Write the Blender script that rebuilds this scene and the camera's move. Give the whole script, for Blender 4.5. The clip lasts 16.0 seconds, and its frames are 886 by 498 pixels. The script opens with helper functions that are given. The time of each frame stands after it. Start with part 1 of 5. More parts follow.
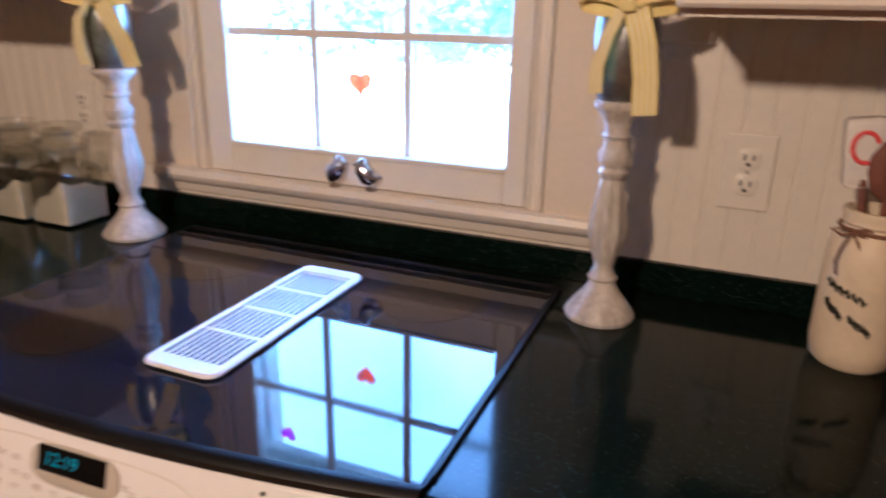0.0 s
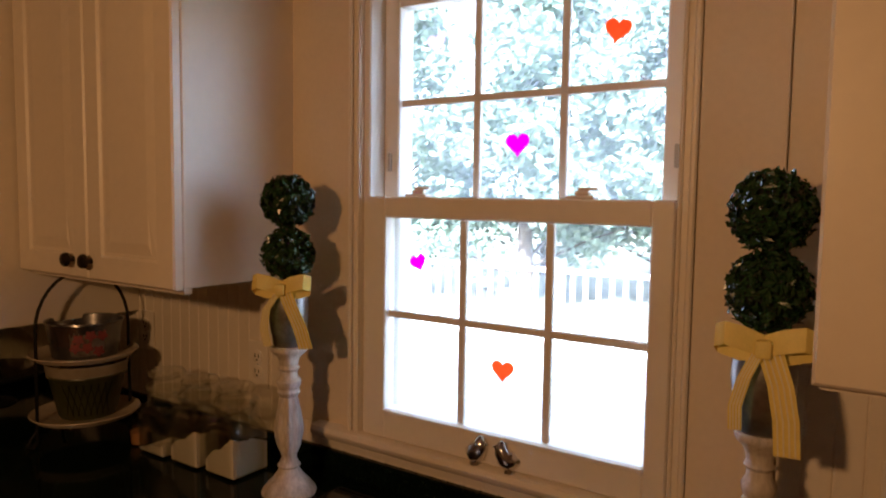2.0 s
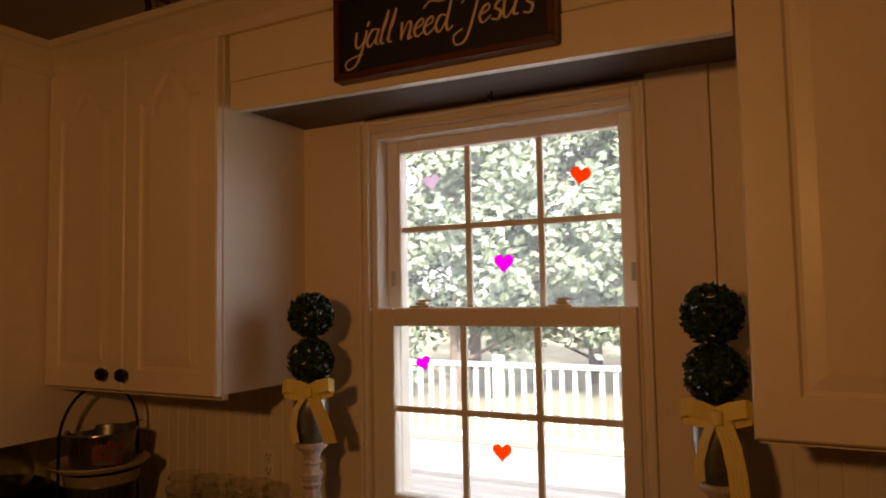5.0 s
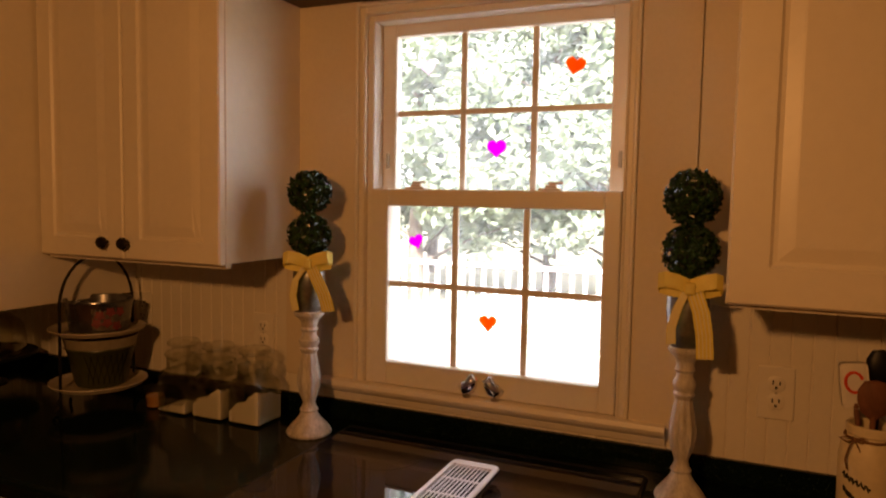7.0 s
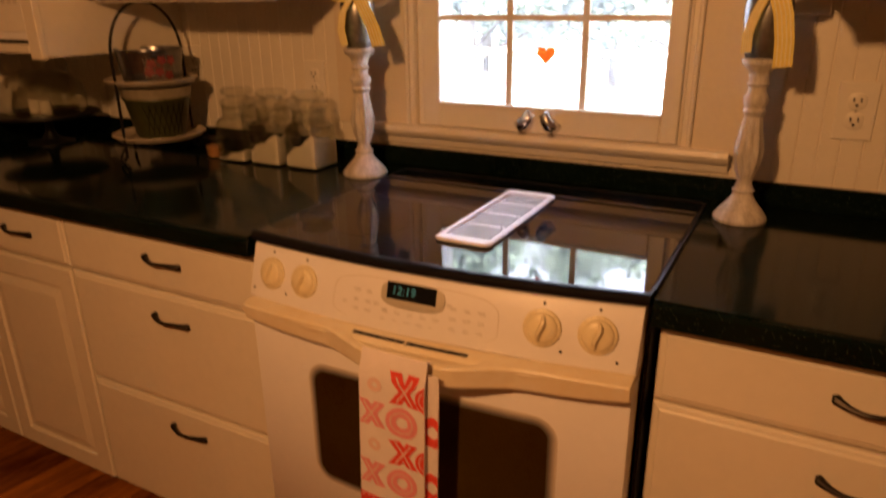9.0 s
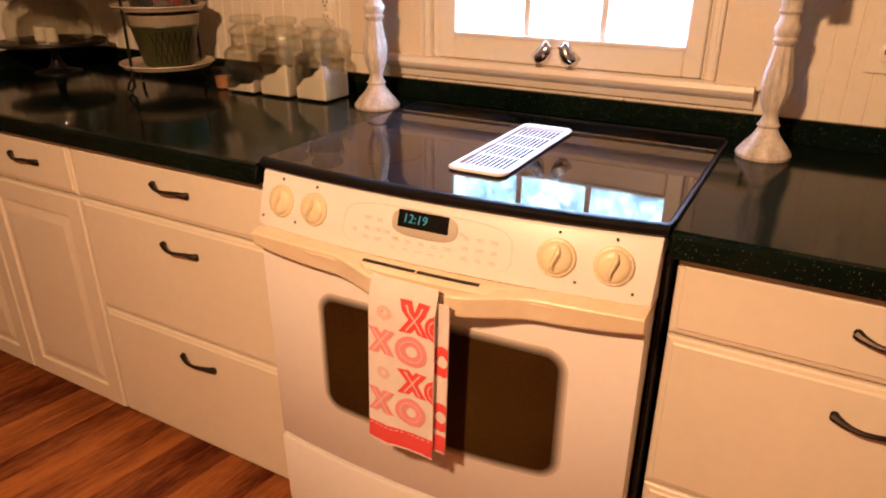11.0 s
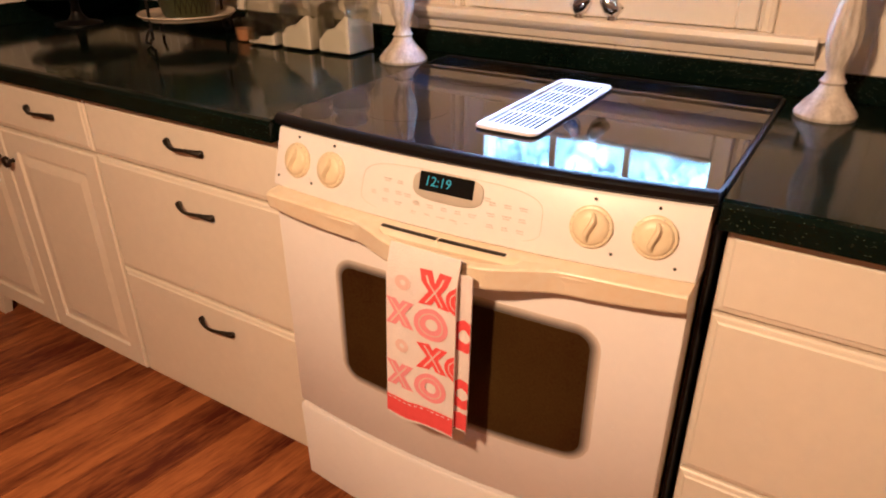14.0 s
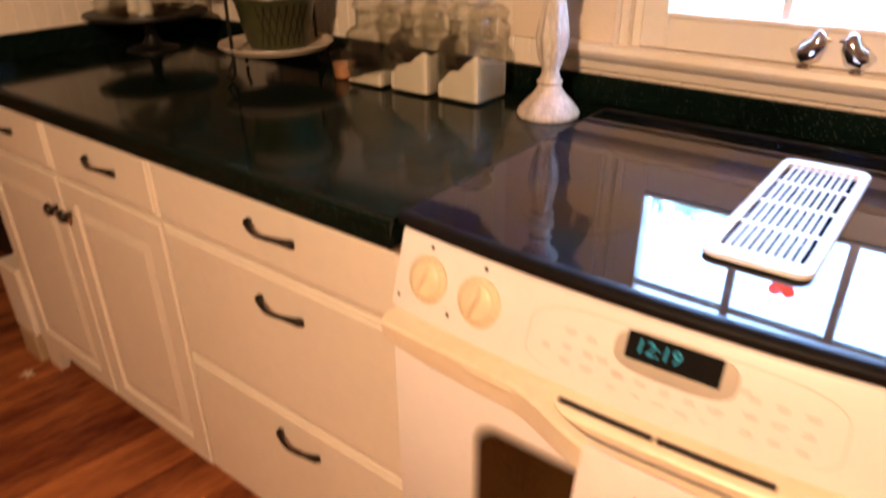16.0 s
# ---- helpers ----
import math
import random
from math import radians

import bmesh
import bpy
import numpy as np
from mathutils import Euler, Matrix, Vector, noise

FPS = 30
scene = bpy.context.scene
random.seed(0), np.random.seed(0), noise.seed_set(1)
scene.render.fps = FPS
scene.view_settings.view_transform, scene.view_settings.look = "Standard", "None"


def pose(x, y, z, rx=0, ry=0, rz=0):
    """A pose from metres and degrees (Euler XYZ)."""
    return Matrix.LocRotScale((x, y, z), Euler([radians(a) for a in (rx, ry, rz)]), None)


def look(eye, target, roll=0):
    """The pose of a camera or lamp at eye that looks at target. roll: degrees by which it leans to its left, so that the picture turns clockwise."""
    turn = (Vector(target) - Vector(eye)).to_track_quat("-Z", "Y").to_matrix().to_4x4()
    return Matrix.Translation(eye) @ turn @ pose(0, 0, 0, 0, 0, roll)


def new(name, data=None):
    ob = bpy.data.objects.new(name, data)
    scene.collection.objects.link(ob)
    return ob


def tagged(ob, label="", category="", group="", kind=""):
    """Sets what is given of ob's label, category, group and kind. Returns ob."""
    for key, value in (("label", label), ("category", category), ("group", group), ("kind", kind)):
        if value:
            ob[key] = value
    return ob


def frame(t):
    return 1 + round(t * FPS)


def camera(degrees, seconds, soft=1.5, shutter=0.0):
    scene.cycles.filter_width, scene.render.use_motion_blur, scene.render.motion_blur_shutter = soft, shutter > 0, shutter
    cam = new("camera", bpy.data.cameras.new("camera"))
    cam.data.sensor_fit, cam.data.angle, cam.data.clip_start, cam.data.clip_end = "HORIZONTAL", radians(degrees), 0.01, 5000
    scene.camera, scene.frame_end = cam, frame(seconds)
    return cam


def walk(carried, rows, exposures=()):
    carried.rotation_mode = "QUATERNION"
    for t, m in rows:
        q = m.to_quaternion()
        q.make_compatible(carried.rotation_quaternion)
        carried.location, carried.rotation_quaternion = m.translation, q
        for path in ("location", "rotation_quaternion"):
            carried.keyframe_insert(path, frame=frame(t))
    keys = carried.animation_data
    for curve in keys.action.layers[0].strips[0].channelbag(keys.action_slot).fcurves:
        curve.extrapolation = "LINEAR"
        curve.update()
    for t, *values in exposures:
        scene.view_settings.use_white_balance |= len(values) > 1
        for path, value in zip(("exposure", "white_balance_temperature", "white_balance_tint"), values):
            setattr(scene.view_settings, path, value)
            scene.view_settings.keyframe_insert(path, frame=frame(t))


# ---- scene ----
cam = camera(66.0, 16.0, soft=1.9, shutter=0.5)
PATH = [
    (0, (0.597, -1.084, 1.337), (-0.12, 0.663, 0.679), 1.2),
    (0.5, (0.578, -1.135, 1.396), (-0.352, 0.519, 0.762), 1.7),
    (1, (0.574, -1.13, 1.469), (-0.406, 0.561, 1.046), 3.6),
    (1.5, (0.582, -1.132, 1.522), (-0.482, 0.544, 1.278), 2.2),
    (2, (0.599, -1.131, 1.544), (-0.506, 0.53, 1.394), 0.8),
    (2.5, (0.609, -1.134, 1.558), (-0.515, 0.519, 1.493), 0.8),
    (3, (0.619, -1.156, 1.576), (-0.497, 0.504, 1.608), 0.0),
    (5.5, (0.581, -1.554, 1.58), (-0.262, 0.253, 1.728), -0.5),
    (6, (0.565, -1.606, 1.582), (-0.214, 0.229, 1.745), 0.4),
    (6.5, (0.561, -1.601, 1.57), (-0.201, 0.247, 1.632), 0.7),
    (7, (0.549, -1.585, 1.521), (-0.248, 0.243, 1.374), 1.0),
    (7.5, (0.545, -1.563, 1.479), (-0.188, 0.291, 1.317), 1.1),
    (8, (0.539, -1.585, 1.423), (-0.337, 0.181, 1.086), 1.0),
    (8.5, (0.544, -1.579, 1.387), (-0.413, 0.105, 0.886), -1.5),
    (9, (0.55, -1.585, 1.341), (-0.335, 0.07, 0.65), -0.7),
    (9.5, (0.555, -1.577, 1.302), (-0.296, 0.045, 0.498), 0.7),
    (12, (0.532, -1.578, 1.291), (-0.367, 0.011, 0.474), -0.3),
    (12.5, (0.532, -1.58, 1.291), (-0.358, 0.014, 0.475), -0.3),
    (13, (0.532, -1.59, 1.292), (-0.341, 0.008, 0.467), -0.5),
    (13.5, (0.53, -1.585, 1.282), (-0.355, -0.008, 0.428), -0.2),
    (14, (0.512, -1.499, 1.264), (-0.431, 0.004, 0.341), -0.3),
    (14.5, (0.491, -1.387, 1.253), (-0.536, 0.036, 0.295), 1.3),
    (15, (0.453, -1.324, 1.236), (-0.674, -0.021, 0.22), 2.3),
    (15.5, (0.334, -1.286, 1.231), (-0.801, 0.012, 0.216), 2.2),
    (16, (0.154, -1.234, 1.272), (-0.941, 0.165, 0.353), -0.6),
]
EXPOSURES = [
    (0.0, 4.38, 3450, 11), (0.5, 4.18, 3550, 12), (1.0, 3.84, 4150, 13), (1.5, 3.52, 4300, 14), (2.0, 2.76, 5050, 16), (2.5, 2.03, 5450, 18), (3.0, 1.50, 5700, 20), (3.2, 1.50, 5750, 20),
    (5.5, 2.08, 6900, 24), (6.0, 2.38, 6900, 24), (6.5, 2.52, 6900, 24), (7.5, 2.90, 6700, 24), (8.5, 3.28, 6250, 24), (9.0, 3.60, 5900, 24), (9.5, 4.25, 5450, 22),
    (12.5, 4.95, 4200, 16), (13.0, 4.95, 4200, 16), (14.0, 4.93, 3980, 13), (14.5, 4.92, 3900, 12), (15.5, 4.98, 4150, 14), (16.0, 5.0, 4150, 14)]
walk(cam, [(t, look(eye, target, roll)) for t, eye, target, roll in PATH], EXPOSURES)
LAMP_W, LAMP_COLOUR = 6.0, (1.0, 0.458, 0.123)

# ---- world, sun, lamp ----
world = bpy.data.worlds.new("world")
scene.world = world
world.use_nodes = True
wn = world.node_tree
sky = wn.nodes.new("ShaderNodeTexSky")
sky.sky_type, sky.sun_disc = "NISHITA", False
sky.sun_elevation, sky.sun_rotation = radians(36), radians(160)
sky.dust_density = 5.0
# thin bright cloud over the whole sky
cloud_at, cloud, cloud_ramp, cloud_mix = (wn.nodes.new("ShaderNode" + n) for n in ("TexCoord", "TexNoise", "ValToRGB", "MixRGB"))
cloud.inputs["Scale"].default_value, cloud.inputs["Detail"].default_value = 3.0, 5
cloud_ramp.color_ramp.elements[0].position, cloud_ramp.color_ramp.elements[1].position = 0.30, 0.62
cloud_ramp.color_ramp.elements[0].color, cloud_ramp.color_ramp.elements[1].color = (0.45, 0.45, 0.45, 1), (0.95, 0.95, 0.95, 1)
wn.links.new(cloud_at.outputs["Generated"], cloud.inputs["Vector"])
wn.links.new(cloud.outputs[0], cloud_ramp.inputs[0])
wn.links.new(cloud_ramp.outputs[0], cloud_mix.inputs[0])
wn.links.new(sky.outputs[0], cloud_mix.inputs[1])
cloud_mix.inputs[2].default_value = (6.3, 6.5, 6.8, 1)
wn.links.new(cloud_mix.outputs[0], wn.nodes["Background"].inputs[0])
wn.nodes["Background"].inputs[1].default_value = 0.15
sun_data = bpy.data.lights.new("sun", "SUN")
sun_data.energy, sun_data.angle, sun_data.color = 5.0, radians(0.5), (1.0, 0.95, 0.87)
sun = new("sun", sun_data)
sun.matrix_world = look((1.9, -4.7, 3.7), (0, 0, 0))
bulb_data = bpy.data.lights.new("bulb", "POINT")
bulb_data.energy, bulb_data.shadow_soft_size, bulb_data.color = LAMP_W, 0.05, LAMP_COLOUR
bulb = new("bulb", bulb_data)
bulb.location = (0.10, -1.98, 1.86)


# ---- materials ----
def material(name, colour, rough=0.5, metal=0.0, vary=0.12, scale=6.0, fine=60.0, bump=0.0, stretch=(1, 1, 1), spec=0.5, piece=0.0, second=None, coat=0.0):
    m = bpy.data.materials.new(name)
    m.use_nodes = True
    nt = m.node_tree
    b = nt.nodes["Principled BSDF"]
    b.inputs["Roughness"].default_value, b.inputs["Metallic"].default_value = rough, metal
    b.inputs["Specular IOR Level"].default_value = spec
    b.inputs["Coat Weight"].default_value = coat
    tc, mp = nt.nodes.new("ShaderNodeTexCoord"), nt.nodes.new("ShaderNodeMapping")
    mp.inputs["Scale"].default_value = stretch
    nt.links.new(tc.outputs["Object"], mp.inputs[0])
    big, small = nt.nodes.new("ShaderNodeTexNoise"), nt.nodes.new("ShaderNodeTexNoise")
    big.inputs["Scale"].default_value, small.inputs["Scale"].default_value = scale, fine
    big.inputs["Detail"].default_value, small.inputs["Detail"].default_value = 4, 3
    for n in (big, small):
        nt.links.new(mp.outputs[0], n.inputs["Vector"])
    mix = nt.nodes.new("ShaderNodeMath")
    mix.operation = "MULTIPLY_ADD"
    mix.inputs[1].default_value = 0.65
    nt.links.new(big.outputs[0], mix.inputs[0])
    half = nt.nodes.new("ShaderNodeMath")
    half.operation = "MULTIPLY"
    half.inputs[1].default_value = 0.35
    nt.links.new(small.outputs[0], half.inputs[0])
    nt.links.new(half.outputs[0], mix.inputs[2])
    value = mix.outputs[0]
    if piece:
        info, add = nt.nodes.new("ShaderNodeObjectInfo"), nt.nodes.new("ShaderNodeMath")
        add.operation = "MULTIPLY_ADD"
        add.inputs[1].default_value = piece
        off = nt.nodes.new("ShaderNodeMath")
        off.operation = "SUBTRACT"
        off.inputs[1].default_value = piece / 2
        nt.links.new(info.outputs["Random"], add.inputs[0])
        nt.links.new(value, off.inputs[0])
        nt.links.new(off.outputs[0], add.inputs[2])
        value = add.outputs[0]
        shift = nt.nodes.new("ShaderNodeMath")
        shift.operation, shift.inputs[1].default_value = "MULTIPLY", 37.0
        nt.links.new(info.outputs["Random"], shift.inputs[0])
        nt.links.new(shift.outputs[0], mp.inputs["Location"])
    ramp = nt.nodes.new("ShaderNodeValToRGB")
    lo = second or tuple(c * (1 - vary) for c in colour)
    hi = tuple(min(1, c * (1 + vary * 0.7)) for c in colour)
    ramp.color_ramp.elements[0].position, ramp.color_ramp.elements[1].position = 0.32, 0.68
    ramp.color_ramp.elements[0].color, ramp.color_ramp.elements[1].color = (*lo, 1), (*hi, 1)
    nt.links.new(value, ramp.inputs[0])
    nt.links.new(ramp.outputs[0], b.inputs["Base Color"])
    if bump:
        bp = nt.nodes.new("ShaderNodeBump")
        bp.inputs["Strength"].default_value, bp.inputs["Distance"].default_value = bump, 0.004
        nt.links.new(small.outputs[0], bp.inputs["Height"])
        nt.links.new(bp.outputs[0], b.inputs["Normal"])
    return m


def speckled(name, colour, fleck, rough, grain, spread):
    m = material(name, colour, rough, vary=0.35, scale=9, fine=150)
    nt = m.node_tree
    b = nt.nodes["Principled BSDF"]
    old = b.inputs["Base Color"].links[0].from_socket
    tc, vo, cr, mx = (nt.nodes.new("ShaderNode" + n) for n in ("TexCoord", "TexVoronoi", "ValToRGB", "MixRGB"))
    vo.inputs["Scale"].default_value = grain
    nt.links.new(tc.outputs["Object"], vo.inputs["Vector"])
    cr.color_ramp.elements[0].position, cr.color_ramp.elements[1].position = spread
    cr.color_ramp.elements[0].color, cr.color_ramp.elements[1].color = (0.8, 0.8, 0.8, 1), (0, 0, 0, 1)
    nt.links.new(vo.outputs["Distance"], cr.inputs[0])
    nt.links.new(cr.outputs[0], mx.inputs[0])
    nt.links.new(old, mx.inputs[1])
    mx.inputs[2].default_value = (*fleck, 1)
    nt.links.new(mx.outputs[0], b.inputs["Base Color"])
    return m


def glass(name, colour=(1, 1, 1), rough=0.0):
    m = bpy.data.materials.new(name)
    m.use_nodes = True
    b = m.node_tree.nodes["Principled BSDF"]
    b.inputs["Base Color"].default_value = (*colour, 1)
    b.inputs["Transmission Weight"].default_value, b.inputs["Roughness"].default_value = 1.0, rough
    b.inputs["IOR"].default_value = 1.45
    return m


def pane_glass(name, tint=(0.97, 0.98, 0.97), gloss=0.03, edge=4.0):
    m = bpy.data.materials.new(name)
    m.use_nodes = True
    nt = m.node_tree
    nt.nodes.remove(nt.nodes["Principled BSDF"])
    tr, gl, lw, pw, sc, mx = (nt.nodes.new("ShaderNode" + n) for n in ("BsdfTransparent", "BsdfGlossy", "LayerWeight", "Math", "Math", "MixShader"))
    tr.inputs[0].default_value = (*tint, 1)
    gl.inputs["Roughness"].default_value = 0.015
    lw.inputs["Blend"].default_value = 0.5
    pw.operation, pw.inputs[1].default_value = "POWER", edge
    sc.operation, sc.inputs[1].default_value, sc.inputs[2].default_value = "MULTIPLY_ADD", 0.7, gloss
    nt.links.new(lw.outputs["Facing"], pw.inputs[0])
    nt.links.new(pw.outputs[0], sc.inputs[0])
    nt.links.new(sc.outputs[0], mx.inputs[0])
    nt.links.new(tr.outputs[0], mx.inputs[1])
    nt.links.new(gl.outputs[0], mx.inputs[2])
    nt.links.new(mx.outputs[0], nt.nodes["Material Output"].inputs[0])
    return m


def glowing(name, colour, strength):
    m = bpy.data.materials.new(name)
    m.use_nodes = True
    b = m.node_tree.nodes["Principled BSDF"]
    b.inputs["Emission Color"].default_value, b.inputs["Emission Strength"].default_value = (*colour, 1), strength
    b.inputs["Base Color"].default_value = (*colour, 1)
    return m


CABINET = material("cabinet_paint", (0.80, 0.74, 0.61), 0.38, vary=0.05, scale=3, fine=40, bump=0.04)
WALL = material("wall_paint", (0.74, 0.65, 0.50), 0.6, vary=0.06, scale=2, fine=90, bump=0.08)
BEAD = material("beadboard_paint", (0.80, 0.74, 0.62), 0.5, vary=0.05, scale=3, fine=70, bump=0.05, piece=0.12)
TRIM = material("trim_paint", (0.80, 0.74, 0.63), 0.4, vary=0.05, scale=4, fine=60, bump=0.04)
SASH = material("sash_vinyl", (0.80, 0.76, 0.68), 0.35, vary=0.04, scale=4, fine=50)
CEIL = material("ceiling_paint", (0.72, 0.66, 0.56), 0.8, vary=0.06, scale=3, fine=80, bump=0.1)
COUNTER = speckled("dark_green_counter", (0.003, 0.0075, 0.0055), (0.13, 0.17, 0.12), 0.10, 190, (0.06, 0.18))
COUNTER.node_tree.nodes["Principled BSDF"].inputs["Specular IOR Level"].default_value = 0.15
COOKTOP = speckled("black_cooktop_glass", (0.005, 0.006, 0.011), (0.04, 0.05, 0.08), 0.035, 210, (0.06, 0.17))
COOKTOP.node_tree.nodes["Principled BSDF"].inputs["Specular IOR Level"].default_value = 0.65
BURNER = material("burner_ring", (0.018, 0.0085, 0.004), 0.05, vary=0.3, fine=200, spec=0.6)
VENTWELL = material("duct_shade_black", (0.004, 0.004, 0.005), 0.9, vary=0.3, spec=0.0)
BLACK = material("black_enamel", (0.005, 0.005, 0.006), 0.4, vary=0.3, spec=0.22)
ENAMEL = material("white_enamel", (0.83, 0.80, 0.80), 0.36, vary=0.03, scale=3, spec=0.4)
BISQUE = material("aged_cream_plastic", (0.83, 0.77, 0.62), 0.35, vary=0.05, scale=5, second=(0.79, 0.66, 0.42))
KNOBM = material("cream_knob_plastic", (0.80, 0.70, 0.44), 0.35, vary=0.08, scale=20)
OVENGLASS = material("oven_window_glass", (0.050, 0.030, 0.0015), 0.14, vary=0.4, scale=3, fine=300, spec=0.07, second=(0.026, 0.009, 0.001))
BEZEL = material("display_bezel_print", (0.50, 0.46, 0.38), 0.5, vary=0.06)
KEYINK = material("worn_key_ink", (0.58, 0.54, 0.50), 0.5, vary=0.15, scale=60)
UNDERSIDE = material("dark_brown_board", (0.10, 0.058, 0.032), 0.6, vary=0.35, scale=6, fine=50, stretch=(0.5, 6, 6))
GREY = material("grey_print", (0.45, 0.42, 0.37), 0.5, vary=0.1)
PALE = material("pale_print", (0.66, 0.61, 0.53), 0.5, vary=0.05)
BRONZE = material("oil_rubbed_bronze", (0.035, 0.027, 0.020), 0.35, 0.7, vary=0.5, scale=40)
IRON = material("black_iron", (0.012, 0.011, 0.010), 0.45, 0.4, vary=0.3)
WASHED = material("whitewashed_wood", (0.66, 0.62, 0.56), 0.6, vary=0.35, scale=14, fine=70, bump=0.25, stretch=(3, 3, 0.6), second=(0.38, 0.34, 0.28))
LEAF = material("boxwood_leaf", (0.022, 0.055, 0.016), 0.25, vary=0.7, scale=60, second=(0.006, 0.016, 0.006))
LEAFCORE = material("dark_leaf_core", (0.006, 0.010, 0.004), 0.9)
GALV = material("galvanised_metal", (0.30, 0.30, 0.30), 0.33, 0.85, vary=0.35, scale=24, fine=120)
YELLOW = material("yellow_ribbon", (0.80, 0.66, 0.13), 0.55, vary=0.10, scale=40, fine=300, bump=0.1)
CREAMSTRIPE = material("cream_ribbon_stripe", (0.86, 0.80, 0.50), 0.6, vary=0.05)
FLOUR = material("white_flour", (0.84, 0.80, 0.72), 0.95, vary=0.06, scale=40, fine=200, bump=0.4)
CHROME = material("chrome", (0.72, 0.72, 0.72), 0.10, 1.0, vary=0.1, scale=30)
GLASSM = pane_glass("jar_glass", (0.955, 0.96, 0.92), 0.08, 2.4)
PANE = pane_glass("window_glass")
# a pale translucent veil mixed into the glass imitates glare haze over the outdoors
nt = PANE.node_tree
haze, haze_mix, haze_at, haze_noise, haze_amount = (nt.nodes.new("ShaderNode" + n) for n in ("BsdfTranslucent", "MixShader", "TexCoord", "TexNoise", "Math"))
haze.inputs[0].default_value = (0.86, 0.93, 1.0, 1)
haze_noise.inputs["Scale"].default_value = 7.0
haze_amount.operation, haze_amount.inputs[1].default_value, haze_amount.inputs[2].default_value = "MULTIPLY_ADD", 0.09, 0.03
nt.links.new(haze_at.outputs["Object"], haze_noise.inputs["Vector"])
nt.links.new(haze_noise.outputs[0], haze_amount.inputs[0])
nt.links.new(haze_amount.outputs[0], haze_mix.inputs[0])
nt.links.new(nt.nodes["Mix Shader"].outputs[0], haze_mix.inputs[1])
nt.links.new(haze.outputs[0], haze_mix.inputs[2])
nt.links.new(haze_mix.outputs[0], nt.nodes["Material Output"].inputs[0])
PLANK = material("pine_floor", (0.39, 0.140, 0.002), 0.38, vary=0.25, scale=2.5, fine=20, bump=0.12, stretch=(7, 0.9, 1), piece=0.26, second=(0.095, 0.020, 0.0015), spec=0.18)
GAP = material("dark_floor_gap", (0.02, 0.008, 0.004), 0.8)
SIGNBLACK = material("chalk_black", (0.006, 0.006, 0.007), 0.6, vary=0.3)
MAHOG = material("red_brown_frame", (0.09, 0.026, 0.013), 0.4, vary=0.4, scale=10, fine=80, stretch=(1, 6, 6))
LETTER = material("ivory_paint", (0.72, 0.60, 0.42), 0.6, vary=0.1)
TOWEL = material("white_towel_cotton", (0.84, 0.76, 0.74), 0.95, vary=0.06, scale=30, fine=400, bump=0.4)
RED = material("coral_red_print", (0.80, 0.075, 0.03), 0.9, vary=0.1, fine=400, bump=0.3)
PINK = material("pink_print", (0.84, 0.31, 0.33), 0.9, vary=0.1, fine=400, bump=0.3)
PALEPINK = material("faded_pink_print", (0.80, 0.58, 0.52), 0.9, vary=0.05, fine=400)
DISPLAY = material("display_black", (0.004, 0.005, 0.006), 0.1)
CYAN = glowing("cyan_digits", (0.06, 0.30, 0.35), 0.008)
PLATE = material("outlet_plastic", (0.82, 0.77, 0.67), 0.35, vary=0.03)
SLOT = material("slot_dark", (0.02, 0.016, 0.012), 0.6)


# ---- mesh helpers ----
def box(bm, x0, x1, y0, y1, z0, z1, bevel=0.0, seg=1):
    r = bmesh.ops.create_cube(bm, size=1.0, matrix=Matrix.Translation(((x0 + x1) / 2, (y0 + y1) / 2, (z0 + z1) / 2)) @ Matrix.Diagonal((x1 - x0, y1 - y0, z1 - z0, 1)))
    if bevel:
        edges = {e for v in r["verts"] for e in v.link_edges}
        bmesh.ops.bevel(bm, geom=list(edges), offset=bevel, segments=seg, affect="EDGES", profile=0.6)
    return bm


def cube(x0, x1, y0, y1, z0, z1, bevel=0.0, seg=1):
    return box(bmesh.new(), x0, x1, y0, y1, z0, z1, bevel, seg)


def rings(bm, loops, cap0=True, cap1=True):
    made = [[bm.verts.new(p) for p in loop] for loop in loops]
    n = len(made[0])
    for a, b in zip(made, made[1:]):
        for i in range(n):
            bm.faces.new((a[i], a[(i + 1) % n], b[(i + 1) % n], b[i]))
    if cap0:
        bm.faces.new(made[0][::-1])
    if cap1:
        bm.faces.new(made[-1])
    return bm


def lathe(profile, n=32, centre=(0, 0, 0), wave=None, square=0.0, cap0=True, cap1=True):
    """Turned body from (radius, height) pairs. wave(i, angle): a factor on the radius; square: how boxy."""
    loops = []
    for i, (r, z) in enumerate(profile):
        loop = []
        for k in range(n):
            a = 2 * math.pi * k / n
            f = wave(i, a) if wave else 1.0
            if square:
                c, s = abs(math.cos(a)), abs(math.sin(a))
                p = 2 + square * 10
                f *= (c ** p + s ** p) ** (-1 / p)
            loop.append((centre[0] + r * f * math.cos(a), centre[1] + r * f * math.sin(a), centre[2] + z))
        loops.append(loop)
    return rings(bmesh.new(), loops, cap0, cap1)


